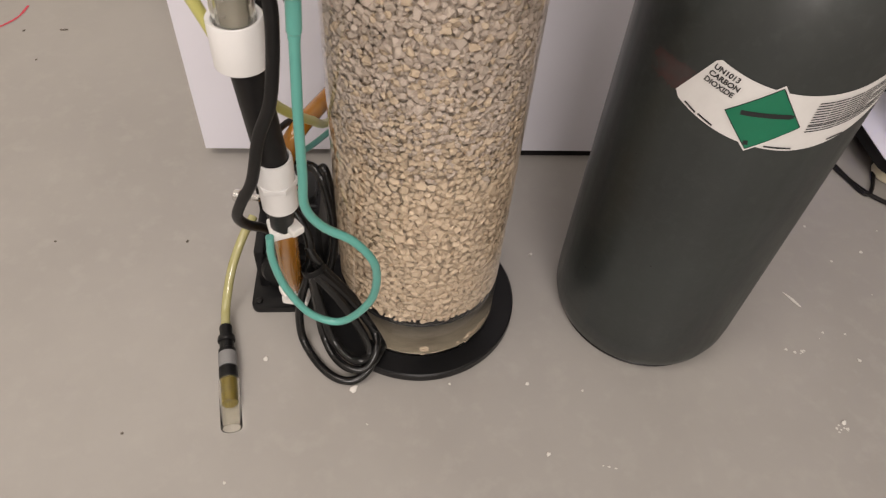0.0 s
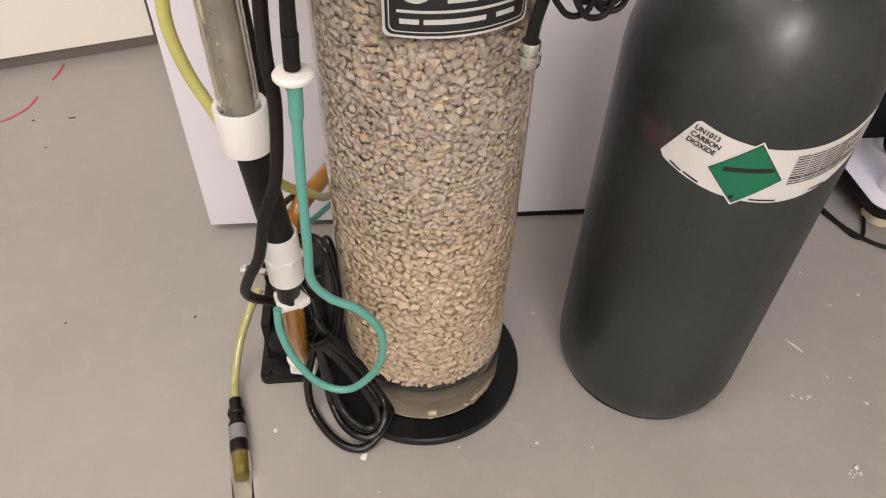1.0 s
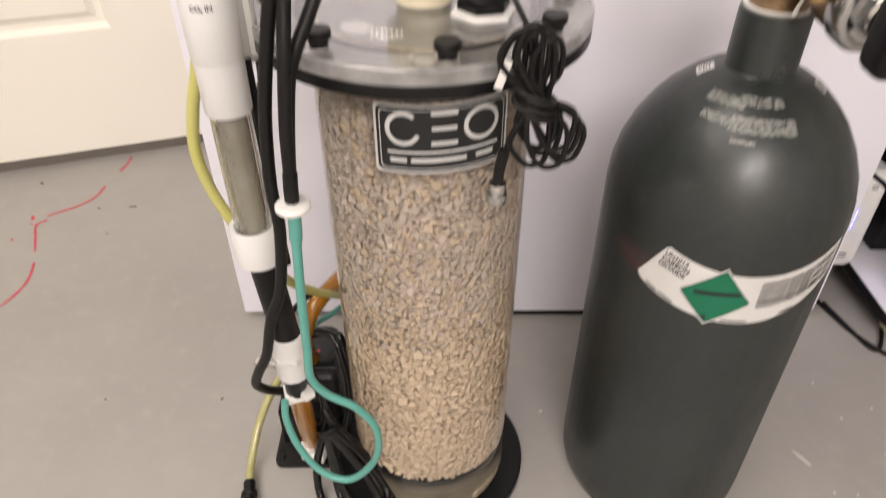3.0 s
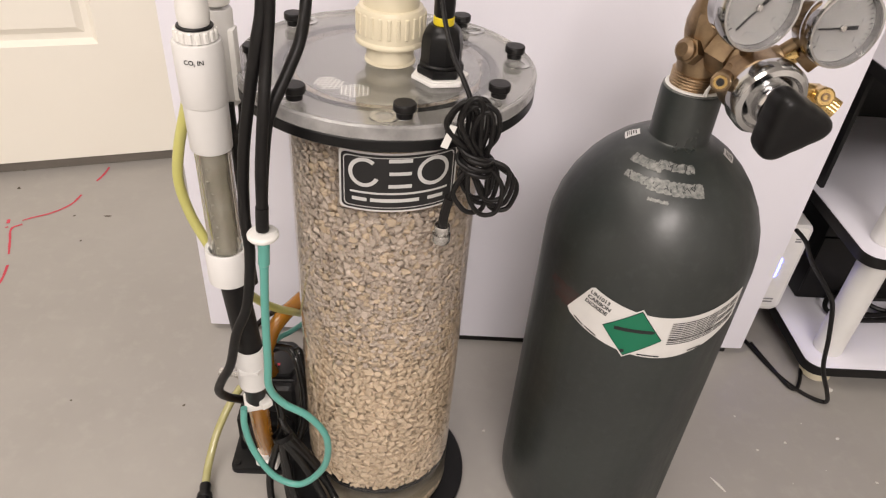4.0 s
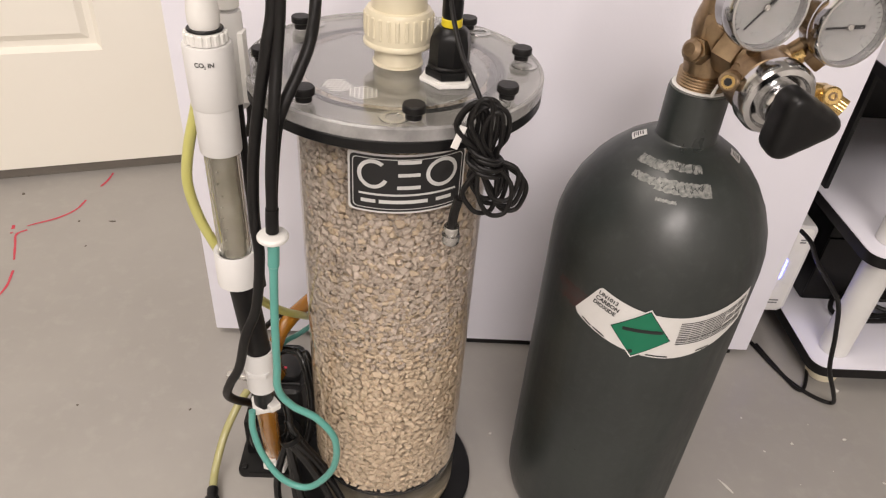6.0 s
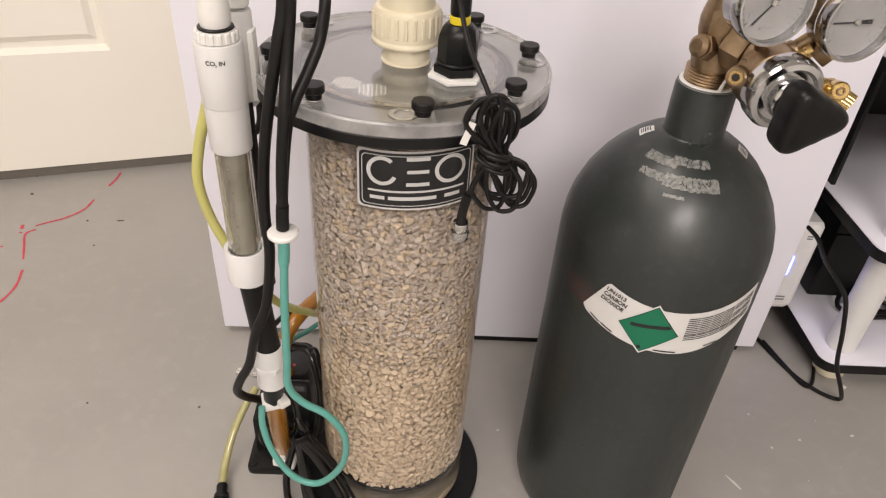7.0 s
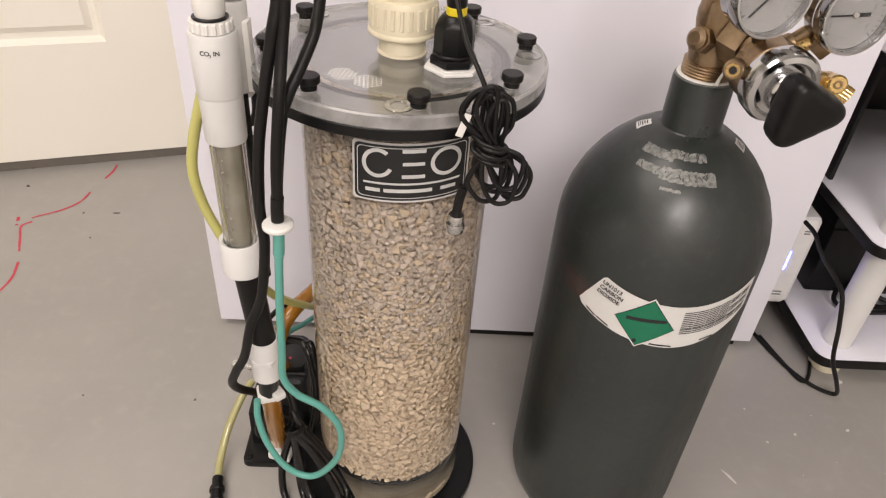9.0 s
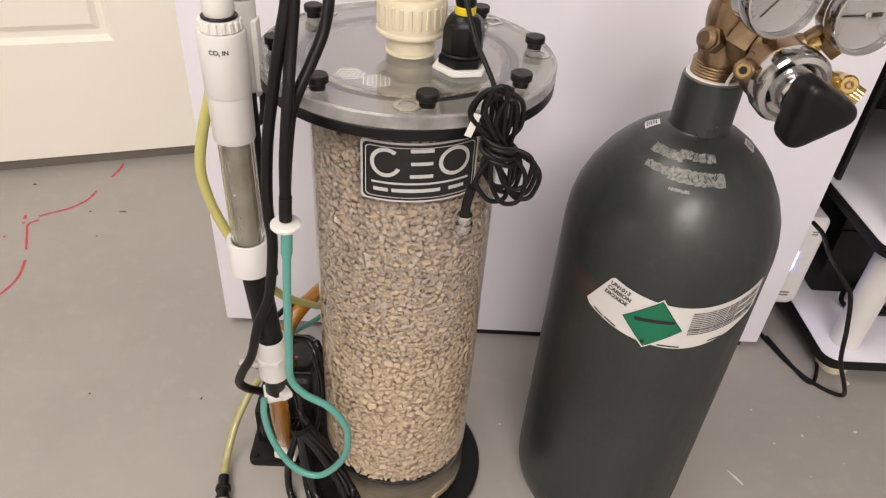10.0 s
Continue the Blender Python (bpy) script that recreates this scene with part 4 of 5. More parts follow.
# ---- probe cable bundle with its connector ----
def probe_cable():
    c = thing("probe_cable", "thin black probe cable gathered in a bundle with a metal connector", "cable", (0.06, -0.12, 0.48))
    off = Vector((0.06, -0.12, 0.48))

    def add(name, pts, r=0.0016, mat=BLACK_MATT, label=""):
        return part(name, hose([Vector(p) - off for p in pts], r, 10), mat, c, label)

    add("lead", [(GX - 0.006, GY - 0.014, 0.60), (0.0335, -0.062, 0.580), (0.0365, -0.076, 0.558), (0.043, -0.096, 0.540), (0.050, -0.112, 0.530), (0.056, -0.121, 0.518), (0.060, -0.123, 0.495)])
    for k in range(7):
        tx, tz = 0.049 + 0.0024 * k, 0.527 - 0.003 * abs(k - 3)
        bx, bz = 0.086 - 0.003 * k, 0.446 + 0.005 * (k % 3)
        y = -0.1195 - 0.0022 * (k % 4)
        w = 0.006 + 0.003 * (k % 3)
        mid = Vector((0.0605 + 0.0012 * (k - 3), y - 0.002, 0.488))
        add("loop", [mid, (tx - w, y - 0.003, tz - 0.018), (tx - w * 0.6, y - 0.004, tz - 0.004), (tx + 0.002, y - 0.004, tz), (tx + w * 0.9, y - 0.003, tz - 0.006), (tx + w, y, tz - 0.022), (mid.x + 0.004, y + 0.001, 0.487),
                     (bx + 0.002, y, bz + 0.022), (bx + 0.001, y - 0.001, bz + 0.004), (bx - 0.006, y - 0.002, bz), (bx - 0.013, y - 0.003, bz + 0.004), (bx - 0.019, y - 0.003, bz + 0.017), mid + Vector((-0.004, -0.002, -0.004))])
    add("wrap", [(0.050, -0.124, 0.492), (0.056, -0.1305, 0.490), (0.066, -0.1305, 0.487), (0.071, -0.123, 0.484), (0.064, -0.117, 0.484), (0.052, -0.120, 0.486), (0.051, -0.127, 0.483), (0.060, -0.1315, 0.480), (0.070, -0.127, 0.478)])
    for k in range(3):
        z = 0.488 - 0.0045 * k
        add("wrap", [(0.053, -0.1245, z), (0.058, -0.1315, z - 0.001), (0.067, -0.1310, z - 0.003), (0.0715, -0.1240, z - 0.004), (0.066, -0.1165, z - 0.003), (0.056, -0.1175, z - 0.002), (0.0525, -0.1245, z - 0.003)])
    add("tail", [(0.060, -0.126, 0.492), (0.055, -0.125, 0.475), (0.050, -0.121, 0.460), (0.0475, -0.1185, 0.448), (0.0465, -0.118, 0.440)], 0.0018)
    add("boot", [(0.0475, -0.119, 0.452), (0.0455, -0.1175, 0.440), (0.0445, -0.1165, 0.428)], 0.0033)
    m = axis_frame(Vector((0.0446, -0.1165, 0.4285)) - off, (-0.03, 0.03, -1))
    part("connector", lathe([(0, 0), (0.0050, 0), (0.0054, 0.0008), (0.0054, 0.0045), (0.0046, 0.0050), (0.0046, 0.0062), (0.0062, 0.0066), (0.0064, 0.0075), (0.0064, 0.0125), (0.0058, 0.0135), (0.0045, 0.0135), (0.0045, 0.0105), (0, 0.0105)], 32, m), STEEL, c, "nickel bayonet connector")
    part("strip", box(0.0045, 0.0008, 0.016, 0.0003, Matrix.Translation(Vector((0.041, -0.1265, 0.492)) - off) @ Matrix.Rotation(radians(18), 4, "Y")), NYLON, c, "white tape")
    return c


probe_cable()


# ---- gas cylinder ----
CX, CY, CR = 0.2305, -0.0058, 0.0892
PROFILE = [(0, 0.004), (0.060, 0.0), (0.0745, 0.0004), (0.0800, 0.0035), (0.0855, 0.0120), (0.0885, 0.024), (CR, 0.040), (CR, 0.120), (CR, 0.200), (CR, 0.280), (CR, 0.338), (0.0891, 0.3520), (0.0879, 0.3665), (0.0841, 0.3830), (0.0774, 0.3995), (0.0675, 0.4160), (0.0586, 0.4270), (0.0471, 0.4380),
           (0.0369, 0.4450), (0.0300, 0.4482), (0.0250, 0.4500), (0.0238, 0.4512), (0.0234, 0.4540), (0.0232, 0.4885), (0.0226, 0.4905), (0.0195, 0.4908), (0.0, 0.4908)]
tank = thing("gas_cylinder", "dark grey-green steel gas cylinder with a white paper label", "gas cylinder", (CX, CY, 0))
part("body", lathe(PROFILE, 128), TANK, tank)
# Thin black ring along the bottom edge.
part("foot_rim", ring(0.0700, 0.0806, 0.0002, 0.0036, 0.0010, 64), BLACK_MATT, tank, "black ring at the bottom edge")
part("worn_rim", ring(0.0192, 0.0225, 0.4909, 0.4916, 0.0002, 48), SCRAPE, tank, "scraped bare metal rim")


def shoulder(x, z_arc):
    """A place on the outside of the cylinder: x round it (metres at the drum), z_arc a height; also the slope there."""
    r = next(a[0] + (b[0] - a[0]) * (z_arc - a[1]) / max(b[1] - a[1], 1e-6) for a, b in zip(PROFILE[4:], PROFILE[5:]) if a[1] <= z_arc <= b[1])
    return r


def on_tank(bm, name, mat, parent, lift, label=""):
    """Lays a flat drawing (x in degrees round the cylinder, y a height) on the cylinder's surface."""
    for v in bm.verts:
        a, z = radians(v.co.x), v.co.y
        r, r2 = shoulder(0, z), shoulder(0, z + 0.002)
        nrm = Vector((0.002, -(r2 - r))).normalized()
        rr = r + lift * nrm.x
        v.co = Vector((rr * math.cos(a), rr * math.sin(a), z + lift * nrm.y))
    return part(name, bm, mat, parent, label, smooth=False)


def grid_patch(a0, a1, z0, z1, na=14, nz=10, ragged=0.0, seed=0):
    bm = bmesh.new()
    rr = random.Random(seed)
    g = {}
    for i in range(na + 1):
        for j in range(nz + 1):
            a, z = a0 + (a1 - a0) * i / na, z0 + (z1 - z0) * j / nz
            if ragged and (i in (0, na) or j in (0, nz)):
                a += rr.uniform(-1, 1) * ragged * 1.5
                z += rr.uniform(-1, 1) * ragged * 0.0012
            g[i, j] = bm.verts.new((a, z, 0))
    for i in range(na):
        for j in range(nz):
            bm.faces.new((g[i, j], g[i + 1, j], g[i + 1, j + 1], g[i, j + 1]))
    return bm


# paper label: an arched strip round the drum (u metres round, centre of the arch at u0)
def arch(u, low):
    t = (u + 0.006) / 0.075
    return (0.2920 + (0.0300 if t > 0 else 0.0170) * t * t) if low else (0.3362 + 0.0180 * t * t)


def strip(u0, u1, lowf, topf, slant0=0.0, n=44):
    bm = bmesh.new()
    cols = []
    for i in range(n + 1):
        u = u0 + (u1 - u0) * i / n
        lean = slant0 * (1 - i / n)
        zl, zt = lowf(u), topf(u + lean)
        k = 6
        cols.append([bm.verts.new((math.degrees((u + lean * j / k) / CR) - 90, zl + (zt - zl) * j / k, 0)) for j in range(k + 1)])
    for a, b in zip(cols, cols[1:]):
        for j in range(6):
            bm.faces.new((a[j], b[j], b[j + 1], a[j + 1]))
    return bm


def corner_ease(u, left=-0.0835):
    d = min(max(u - left, 0.0), 0.0690 - u)
    return 0.003 * max(0.0, 1 - d / 0.003) ** 2


label_ = on_tank(strip(-0.0835, 0.0680, lambda u: arch(u, True) + corner_ease(u), lambda u: arch(u, False) - corner_ease(u, -0.0655), 0.018), "paper_label", PAPER, tank, 0.0004, "white printed paper label")


def flat_words(txt, size, u, z, turn, name):
    bm = lettering(txt, size, "LEFT", 0.03)
    bm.transform(Matrix.Translation((u, z, 0)) @ Matrix.Rotation(radians(turn), 4, "Z"))
    for v in bm.verts:
        v.co.x = math.degrees(v.co.x / CR) - 90
    return on_tank(bm, name, INK, label_, 0.0008)


for k, txt in enumerate(("UN1013", "CARBON", "DIOXIDE")):
    flat_words(txt, 0.0052, -0.0652 - 0.0016 * k, 0.3412 - 0.0051 * k, -14, "printed_line")


def mark(u, z, w, h, turn, mat, name, lift=0.0008):
    c, s = math.cos(radians(turn)), math.sin(radians(turn))
    bm = sheet([(u + c * a - s * b, z + s * a + c * b) for a, b in ((-w / 2, -h / 2), (w / 2, -h / 2), (w / 2, h / 2), (-w / 2, h / 2))], 0, 0.005)
    for v in bm.verts:
        v.co.x = math.degrees(v.co.x / CR) - 90
    return on_tank(bm, name, mat, label_, lift)


def diamond(scale, lift, mat, name):
    cu, cz = -0.0252, 0.3150
    pts = [(-0.0495, 0.3151), (-0.0275, 0.2900), (-0.0008, 0.3122), (-0.0222, 0.3400)]
    pts = [(cu + (u - cu) * scale, cz + (z - cz) * scale) for u, z in pts]
    bm = sheet(pts, 0, 0.003)
    for v in bm.verts:
        v.co.x = math.degrees(v.co.x / CR) - 90
    return on_tank(bm, name, mat, label_, lift, "")


diamond(1.07, 0.0007, PAPER, "diamond_border")
diamond(1.0, 0.0009, INK, "diamond_line")
diamond(0.965, 0.0011, GREEN, "green_diamond")
mark(-0.0250, 0.3186, 0.030, 0.0036, 6, INK, "marker_stroke", 0.0013)
mark(-0.0150, 0.3200, 0.013, 0.0026, 3, INK, "marker_stroke", 0.0014)
mark(-0.0290, 0.2955, 0.003, 0.0035, 15, INK, "small_print", 0.0013)
for k in range(12):
    u0, u1 = 0.0035, 0.0640
    for j in range(6):
        u = u0 + (u1 - u0) * (j + 0.5) / 6
        z = arch(u, False) - 0.0055 - 0.0021 * k + (0.0008 if k > 8 else 0)
        if z < arch(u, True) + 0.004 or (k in (3, 7) and j > 3):
            continue
        slope = math.degrees(math.atan(2 * 0.018 * (u + 0.006) / 0.075 ** 2))
        mark(u, z - 0.0003, 0.0097, 0.0009, slope, INK, "small_print")
for u, w in ((-0.070, 0.010), (-0.058, 0.012), (-0.008, 0.018), (0.030, 0.012)):
    slope = math.degrees(math.atan(2 * 0.020 * (u + 0.006) / 0.075 ** 2))
    mark(u, arch(u, True) + 0.0024, w, 0.0014, slope, INK, "small_print")

# scraped patches with scratched strokes, stickers and stains on the cylinder
for a0, a1, z0, z1, sd in ((-152, -118, 0.4384, 0.4428, 1), (-124, -86, 0.4402, 0.4444, 2), (-146, -120, 0.4296, 0.4338, 5), (-124, -80, 0.4278, 0.4352, 3), (-120, -106, 0.4222, 0.4240, 4)):
    scr = on_tank(grid_patch(a0, a1, z0, z1, 30, 8, 0.38, sd), "scraped_patch", SCRAPE, tank, 0.0003, "scraped bare metal patch")
rr = random.Random(3)
for a0, a1, z in ((-148, -88, 0.4424), (-142, -84, 0.4318)):
    for k in range(24):
        a, y, lean = rr.uniform(a0, a1), z + rr.gauss(0, 0.0011), rr.uniform(-2.2, 2.2)
        h = rr.uniform(0.0004, 0.0013)
        bm = bmesh.new()
        w = rr.uniform(0.3, 0.55)
        cols = [(bm.verts.new((a + lean * t - w, y + h * (2 * t - 1), 0)), bm.verts.new((a + lean * t + w, y + h * (2 * t - 1), 0))) for t in (0, 0.35, 0.7, 1)]
        for (q, b), (c, d) in zip(cols, cols[1:]):
            bm.faces.new((q, b, d, c))
        on_tank(bm, "scratch", TANK, tank, 0.0005)
for a, z in ((168, 0.4455), (-22, 0.4425)):
    tag = on_tank(grid_patch(a - 9, a + 9, z - 0.0028, z + 0.0028, 6, 8), "small_sticker", PAPER, tank, 0.0004, "small white sticker")
    for k in range(5):
        on_tank(grid_patch(a - 6, a + 6 - 2 * (k % 2), z - 0.0018 + 0.0008 * k, z - 0.0014 + 0.0008 * k, 4, 2), "small_print", INK, tag, 0.0006)
on_tank(grid_patch(-157, -138, 0.313, 0.331, 16, 10, 2.4, 8), "paint_stain", RUST, tank, 0.0002, "faded dull red stain")
for k in range(7):
    a, z = rr.uniform(-170, -20), rr.uniform(0.03, 0.42)
    on_tank(grid_patch(a, a + rr.uniform(0.3, 0.9), z, z + rr.uniform(0.0006, 0.0014), 3, 3, 0.3, k), "paint_chip", INK, tank, 0.0003, "dark paint chip")


# ---- valve and pressure regulator on the cylinder ----
reg = thing("pressure_regulator", "brass valve with a chrome regulator, black knob and two gauges", "regulator", (CX, CY, 0.4908))
RO = Vector((CX, CY, 0.4908))


def rpart(name, bm, mat, label="", parent=None):
    bm.transform(Matrix.Translation(-RO))
    return part(name, bm, mat, parent or reg, label)


def at(p, d):
    return axis_frame(p, d)


rpart("thread", lathe([(0, 0.4909), (0.0176, 0.4909)] + [(0.0176 + (0.0011 if k % 2 else 0), 0.4915 + 0.0011 * k) for k in range(12)] + [(0.0160, 0.505), (0, 0.505)], 48, Matrix.Translation((CX, CY, 0))), BRASS, "brass pipe thread")
rpart("ptfe_tape", ring(0.0178, 0.0214, 0.4917, 0.4932, 0.0006, 40, Matrix.Translation((CX, CY, 0))), NYLON, "white sealing tape shred")
rpart("tape_shred", hose([(CX + 0.002, CY - 0.0205, 0.4925), (CX + 0.003, CY - 0.0205, 0.498), (CX + 0.0065, CY - 0.0195, 0.506)], lambda t: 0.0017 - 0.0009 * t, 6), NYLON, "white sealing tape shred")
vx = Vector((CX - 0.002, CY - 0.002, 0))
rpart("valve_body", merged(lathe([(0, 0.503), (0.0150, 0.503), (0.0160, 0.510), (0.0152, 0.526), (0.0166, 0.532), (0.0170, 0.540), (0.0156, 0.548), (0.0140, 0.553), (0.0146, 0.566), (0.0140, 0.61), (0, 0.61)], 14, Matrix.Translation(vx)),
                           box(0.030, 0.026, 0.030, 0.004, Matrix.Translation(vx + Vector((0.004, -0.004, 0.520))) @ Matrix.Rotation(radians(-20), 4, "Z"))), BRASS, "cast brass valve body")
rpart("relief_plug", merged(prism(hexagon(0.0100), 0.012, 0.0012, at(vx + Vector((-0.007, -0.006, 0.521)), (-0.8, -0.55, 0.25))), rod(0.0078, 0.018, 0.003, 20, at(vx + Vector((-0.007, -0.006, 0.521)), (-0.8, -0.55, 0.25)))), BRASS, "brass relief plug")
rpart("inlet_nut", merged(prism(hexagon(0.0165), 0.018, 0.0015, at((0.2345, -0.018, 0.5265), (0.55, -0.8, -0.12))), rod(0.0125, 0.034, 0.001, 28, at((0.2345, -0.018, 0.5265), (0.55, -0.8, -0.12)))), BRASS, "brass hexagonal inlet nut")
BO = Vector((0.2560, -0.052, 0.5125))
axis = Vector((0.12, -0.97, -0.10)).normalized()
rpart("regulator_body", merged(rod(0.0240, 0.022, 0.003, 48, at(BO - axis * 0.016, axis)), between(BO + Vector((-0.020, 0.006, 0.006)), BO + Vector((0.012, 0.010, 0.020)), 0.0075)), BRASS, "brass regulator body")
PP, PD = BO + Vector((-0.0290, -0.006, 0.0055)), Vector((-0.5, -0.82, 0.15))
plug = rpart("port_plug", rod(0.0068, 0.012, 0.0012, 24, at(PP - PD * 0.006, PD)), BRASS, "brass port plug")
rpart("plug_rim", ring(0.0028, 0.0046, 0, 0.0008, 0.0002, 24, at(PP + PD * 0.0062, PD)), BRASS_NEW, "worn bright rim", plug)
# Flat dark hexagon stands for the shade inside the bore.
rpart("plug_socket", prism(hexagon(0.0027), 0.0004, 0, at(PP + PD * 0.0062, PD)), INK, "flat dark hexagon painted for the shaded bore", plug)
rpart("bonnet", lathe([(0, 0), (0.0252, 0), (0.0260, 0.001), (0.0260, 0.011), (0.0240, 0.0140), (0.0205, 0.0150), (0.0185, 0.0125), (0.0150, 0.0125), (0.0146, 0.0170), (0.0136, 0.0250), (0, 0.0250)], 64, at(BO + axis * 0.006, axis)), CHROME, "chromed regulator bonnet")


def knob_shape(r, m):
    """A soft three-cornered grip, rounded towards its face."""
    bm = bmesh.new()
    n, rings = 72, []
    for f, h in ((0.62, 0.0), (0.90, 0.0006), (0.97, 0.0025), (1.0, 0.006), (1.0, 0.014), (0.975, 0.0175), (0.92, 0.0200), (0.82, 0.0216), (0.60, 0.0224), (0.30, 0.0226)):
        row = []
        for k in range(n):
            t = 2 * math.pi * k / n
            q = r * f * (0.800 + 0.165 * math.cos(3 * t) + 0.035 * math.cos(6 * t))
            row.append(bm.verts.new((q * math.cos(t), q * math.sin(t), h)))
        rings.append(row)
    for a, b in zip(rings, rings[1:]):
        for k in range(n):
            bm.faces.new((a[k], a[(k + 1) % n], b[(k + 1) % n], b[k]))
    bm.faces.new(rings[0][::-1])
    bm.faces.new(rings[-1])
    bm.transform(m)
    return bm


knob = rpart("adjusting_knob", knob_shape(0.0262, at(BO + axis * 0.034, axis) @ Matrix.Rotation(radians(2), 4, "Z")), BLACK, "black three-cornered adjusting knob")
rpart("knob_collar", rod(0.0138, 0.010, 0.001, 40, at(BO + axis * 0.0255, axis)), BLACK_MATT, "", knob)


def gauge(centre, facing, r, needle, stem_to):
    c, d = Vector(centre), Vector(facing).normalized()
    m = at(c - d * 0.020, d)
    g = rpart("gauge", lathe([(0, 0), (r * 0.80, 0), (r * 0.92, 0.002), (r * 0.94, 0.012), (r, 0.0135), (r * 1.02, 0.016), (r * 1.02, 0.0235), (r * 0.99, 0.0255), (r * 0.93, 0.0255), (r * 0.90, 0.0215), (r * 0.90, 0.0185), (0, 0.0185)], 64, m), CHROME, "round chromed pressure gauge")

    def gp(name, bm, mat, label=""):
        bm.transform(m)
        return rpart(name, bm, mat, label, g)

    gp("dial", rod(r * 0.895, 0.0006, 0.0001, 48, Matrix.Translation((0, 0, 0.0188))), DIAL, "white dial")
    ticks = []
    for k in range(28):
        a = radians(-130 + 260 * k / 27 + 90)
        ln = 0.0030 if k % 3 == 0 else 0.0018
        ticks.append(box(ln, 0.0004, 0.0003, 0, Matrix.Rotation(a, 4, "Z") @ Matrix.Translation((r * 0.80, 0, 0.0195))))
    gp("scale", merged(*ticks), INK, "black scale")
    for k in range(6):
        a = radians(-120 + 48 * k + 90)
        gp("figure", box(0.0030, 0.0034, 0.0003, 0, Matrix.Translation((r * 0.60 * math.cos(a), r * 0.60 * math.sin(a), 0.0195))), GREYINK, "grey printed bar")
    gp("needle", merged(box(r * 0.95, 0.0011, 0.0005, 0, Matrix.Rotation(radians(needle), 4, "Z") @ Matrix.Translation((r * 0.22, 0, 0.0206))), box(r * 0.30, 0.0026, 0.0005, 0, Matrix.Rotation(radians(needle), 4, "Z") @ Matrix.Translation((-r * 0.26, 0, 0.0206)))), INK, "black needle")
    gp("hub", rod(0.0022, 0.0022, 0.0004, 16, Matrix.Translation((0, 0, 0.0196))), STEEL)
    gl = gp("glass", rod(r * 0.915, 0.0008, 0.0002, 48, Matrix.Translation((0, 0, 0.0228))), GLASS, "clear gauge glass")
    gl.visible_shadow = False
    gp("print", box(0.010, 0.0015, 0.0003, 0, Matrix.Translation((0, -r * 0.62, 0.0195))), GREYINK, "grey printed bar")
    rpart("gauge_stem", between(c - d * 0.012, stem_to, 0.0046), BRASS, "brass gauge stem")


gauge((0.2305, -0.068, 0.5705), (0.20, -0.95, 0.06), 0.0262, 228, BO + Vector((-0.012, 0.008, 0.020)))
gauge((0.2920, -0.060, 0.5592), (0.16, -0.95, 0.04), 0.0252, 183, BO + Vector((0.012, 0.010, 0.022)))
elbow = rpart("gauge_elbow", box(0.015, 0.013, 0.016, 0.0015, Matrix.Translation((0.2800, -0.047, 0.5300)) @ Euler((0.3, 0.6, 0.3)).to_matrix().to_4x4()), BRASS, "brass elbow block")
rpart("elbow_nipple", between((0.262, -0.044, 0.5230), (0.2775, -0.047, 0.5360), 0.0050), BRASS_NEW, "bright brass nipple", elbow)
NV = BO + Vector((0.0445, 0.004, -0.0045))
rpart("needle_valve", merged(between(BO + Vector((0.020, 0.003, 0.0)), NV, 0.0068), box(0.013, 0.013, 0.013, 0.0015, Matrix.Translation(NV + Vector((-0.003, 0, -0.0065)))), rod(0.0066, 0.011, 0.0012, 24, at(NV + Vector((0, -0.004, 0.002)), (-0.15, -0.9, 0.25)))), BRASS_NEW, "bright brass needle valve")
rpart("outlet_bore", ring(0.0016, 0.0030, 0, 0.0012, 0.0003, 20, at(NV + Vector((-0.0018, -0.0142, 0.0048)), (-0.15, -0.9, 0.25))), BRASS, "brass outlet bore")
teeth = [(0.0072 * (1.0 if k % 2 else 0.93) * math.cos(2 * math.pi * k / 48), 0.0072 * (1.0 if k % 2 else 0.93) * math.sin(2 * math.pi * k / 48)) for k in range(48)]
rpart("needle_knob", prism(teeth, 0.012, 0.0008, at(NV + Vector((0.004, -0.001, -0.003)), (0.75, -0.45, -0.35))), BRASS_NEW, "knurled brass needle knob")


# ---- marks and debris on the floor ----
def red_line(pts, w=0.0036):
    line = spline([(x, y, 0) for x, y in pts], 8)
    bm = bmesh.new()
    pr = []
    for i, q in enumerate(line):
        d = (line[min(i + 1, len(line) - 1)] - line[max(i - 1, 0)]).normalized()
        s = Vector((-d.y, d.x, 0)) * w * (0.5 + 0.18 * noise.noise(q * 90))
        pr.append((bm.verts.new(q + s + Vector((0, 0, 0.0006))), bm.verts.new(q - s + Vector((0, 0, 0.0006)))))
    for (a, b), (c, d) in zip(pr, pr[1:]):
        bm.faces.new((a, b, d, c))
    return tagged(finish("marker_line", bm, RED, smooth=False), "red marker line drawn on the grey floor", "floor marking", "red marker lines on the floor")


red_line([(-0.539, 0.626), (-0.539, 0.600), (-0.543, 0.577)])
red_line([(-0.551, 0.531), (-0.556, 0.500), (-0.575, 0.473), (-0.602, 0.454), (-0.612, 0.446)])
red_line([(-0.607, 0.436), (-0.618, 0.422), (-0.606, 0.392), (-0.591, 0.357)])
red_line([(-0.580, 0.331), (-0.572, 0.292), (-0.577, 0.257), (-0.592, 0.225)])
red_line([(-0.634, 0.447), (-0.630, 0.436)], 0.005)
red_line([(-0.628, 0.427), (-0.626, 0.424)], 0.004)
red_line([(-0.640, 0.387), (-0.637, 0.385)], 0.004)
rnd = random.Random(21)


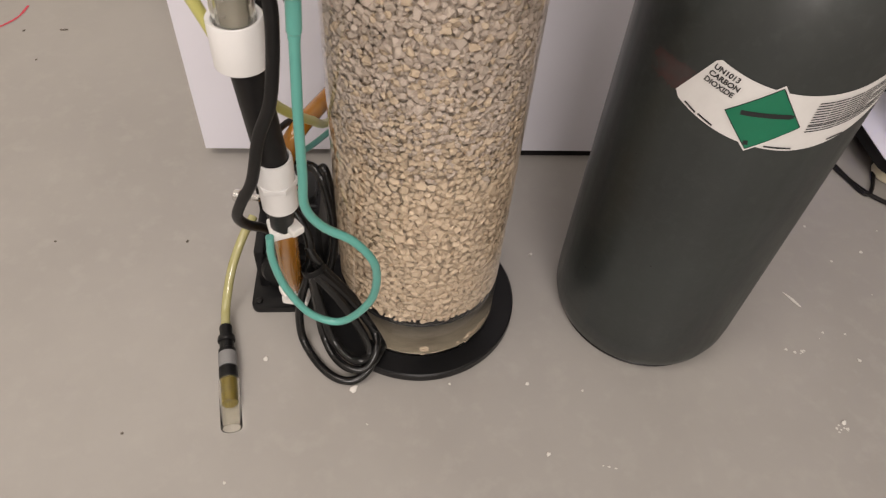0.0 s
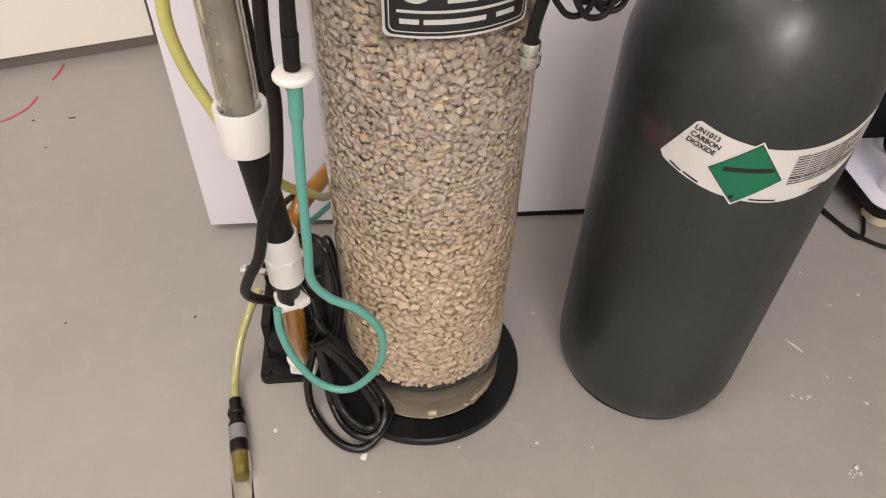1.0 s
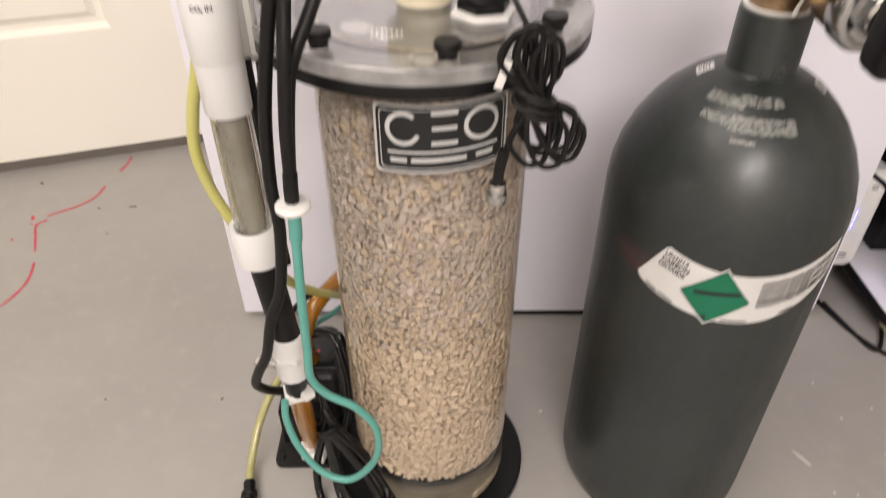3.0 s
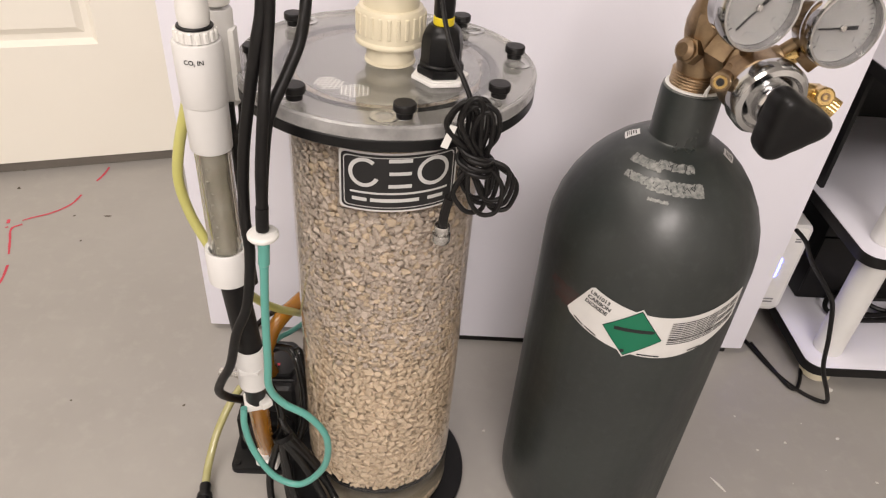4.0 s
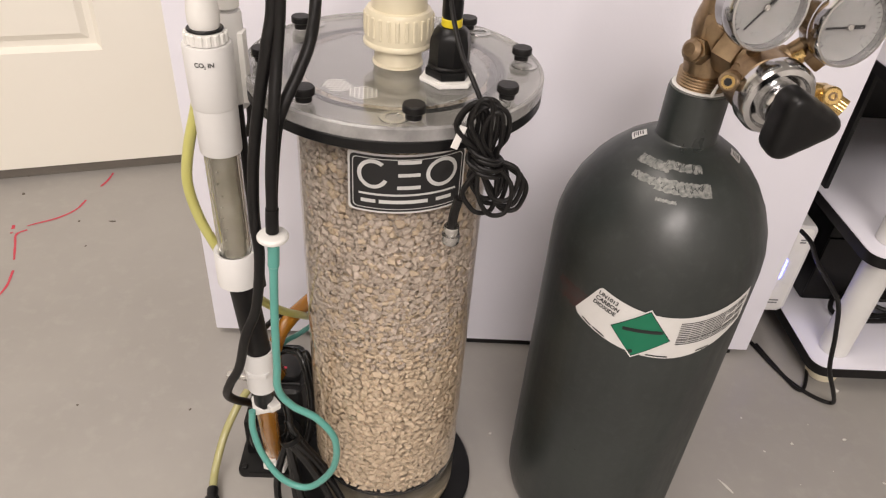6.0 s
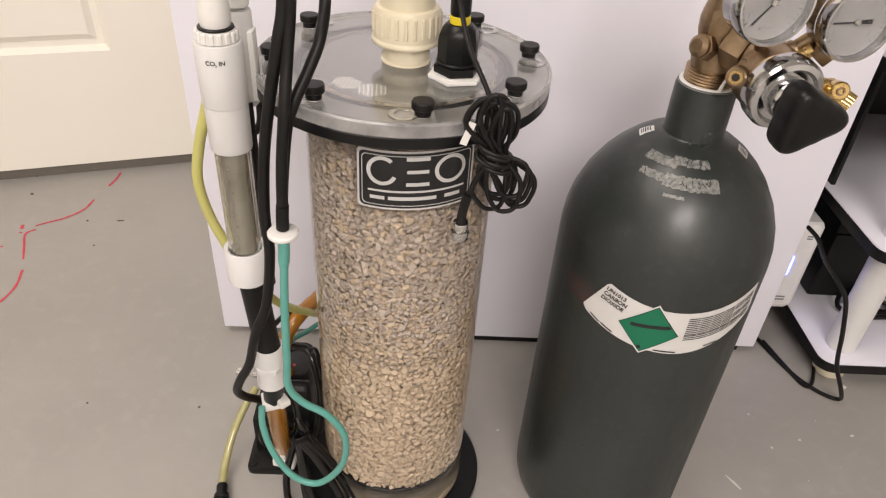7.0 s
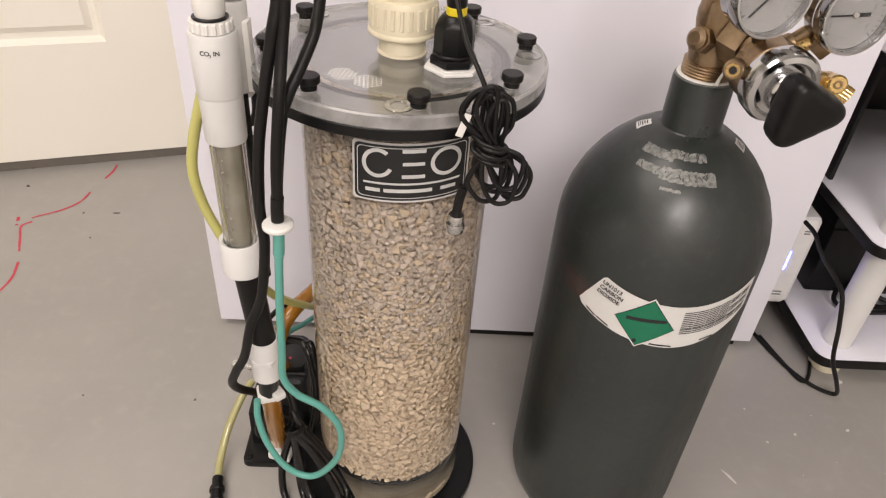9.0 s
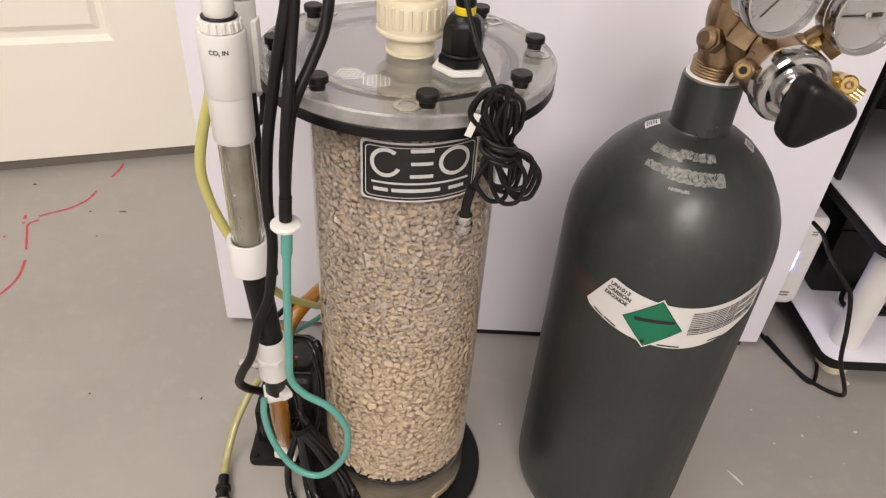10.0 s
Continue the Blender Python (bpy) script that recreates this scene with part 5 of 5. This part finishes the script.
def crumb(x, y, s, mat, label, long=1.0, turn=None):
    c = CHIPS[rnd.randrange(14)].copy()
    c.name = "crumb"
    c.materials.clear()
    c.materials.append(mat)
    ob = new("crumb", c)
    ob.matrix_basis = Matrix.Translation((x, y, 0.32 * s)) @ Matrix.Rotation(rnd.uniform(0, 6) if turn is None else radians(turn), 4, "Z") @ Matrix.Diagonal((s * long / CHIP_SIZE, s / CHIP_SIZE, s * 0.55 / CHIP_SIZE, 1))
    return tagged(ob, label, "debris", "crumbs on the floor")


W, D = "small white crumb lying on the floor", "tiny dark crumb lying on the floor"
for x, y, s in ((0.1255, 0.0575, 0.0028), (-0.063, -0.1045, 0.0042), (-0.147, -0.0705, 0.0030), (0.101, -0.1025, 0.0022), (0.153, -0.111, 0.0018), (0.509, 0.058, 0.0026), (0.582, 0.068, 0.0026), (0.443, -0.083, 0.0024),
                (0.027, -0.101, 0.0016), (-0.050, -0.140, 0.0014), (0.111, -0.173, 0.0022), (-0.169, -0.190, 0.0016), (0.397, -0.150, 0.0026), (0.601, 0.004, 0.0020), (0.442, -0.052, 0.0016), (0.608, 0.150, 0.0055)):
    crumb(x, y, s, FLECK, W)
crumb(0.402, -0.0075, 0.0019, FLECK, "thin white splinter lying on the floor", 6.5, -58)
for x, y, s in ((-0.246, 0.078, 0.0018), (-0.383, 0.078, 0.0016), (-0.263, -0.143, 0.0016), (-0.537, 0.467, 0.0022), (-0.661, 0.540, 0.0030), (-0.50, 0.40, 0.0018), (-0.68, 0.60, 0.0025)):
    crumb(x, y, s, DARKFLECK, D)
crumb(-0.485, 0.471, 0.0018, DARKFLECK, D, 4.0, 10)


def scuff(x, y, n, spread):
    """A faint patch of dried plaster flecks on the floor."""
    bm = bmesh.new()
    for _ in range(n):
        px, py, s = x + rnd.gauss(0, spread), y + rnd.gauss(0, spread * 0.5), rnd.uniform(0.0006, 0.0022)
        k = rnd.randrange(5, 8)
        vs = [bm.verts.new((px + s * rnd.uniform(0.6, 1.2) * math.cos(6.28 * i / k), py + s * rnd.uniform(0.5, 1.0) * math.sin(6.28 * i / k), 0.0005)) for i in range(k)]
        bm.faces.new(vs)
    return tagged(finish("plaster_flecks", bm, FLECK, smooth=False), "dried white plaster flecks on the grey floor", "debris", kind="stuff")


for x, y, n, s in ((0.384, -0.073, 6, 0.005), (0.393, -0.155, 8, 0.006), (0.169, -0.188, 3, 0.006), (0.46, -0.03, 3, 0.05), (0.55, 0.06, 4, 0.05)):
    scuff(x, y, n, s)
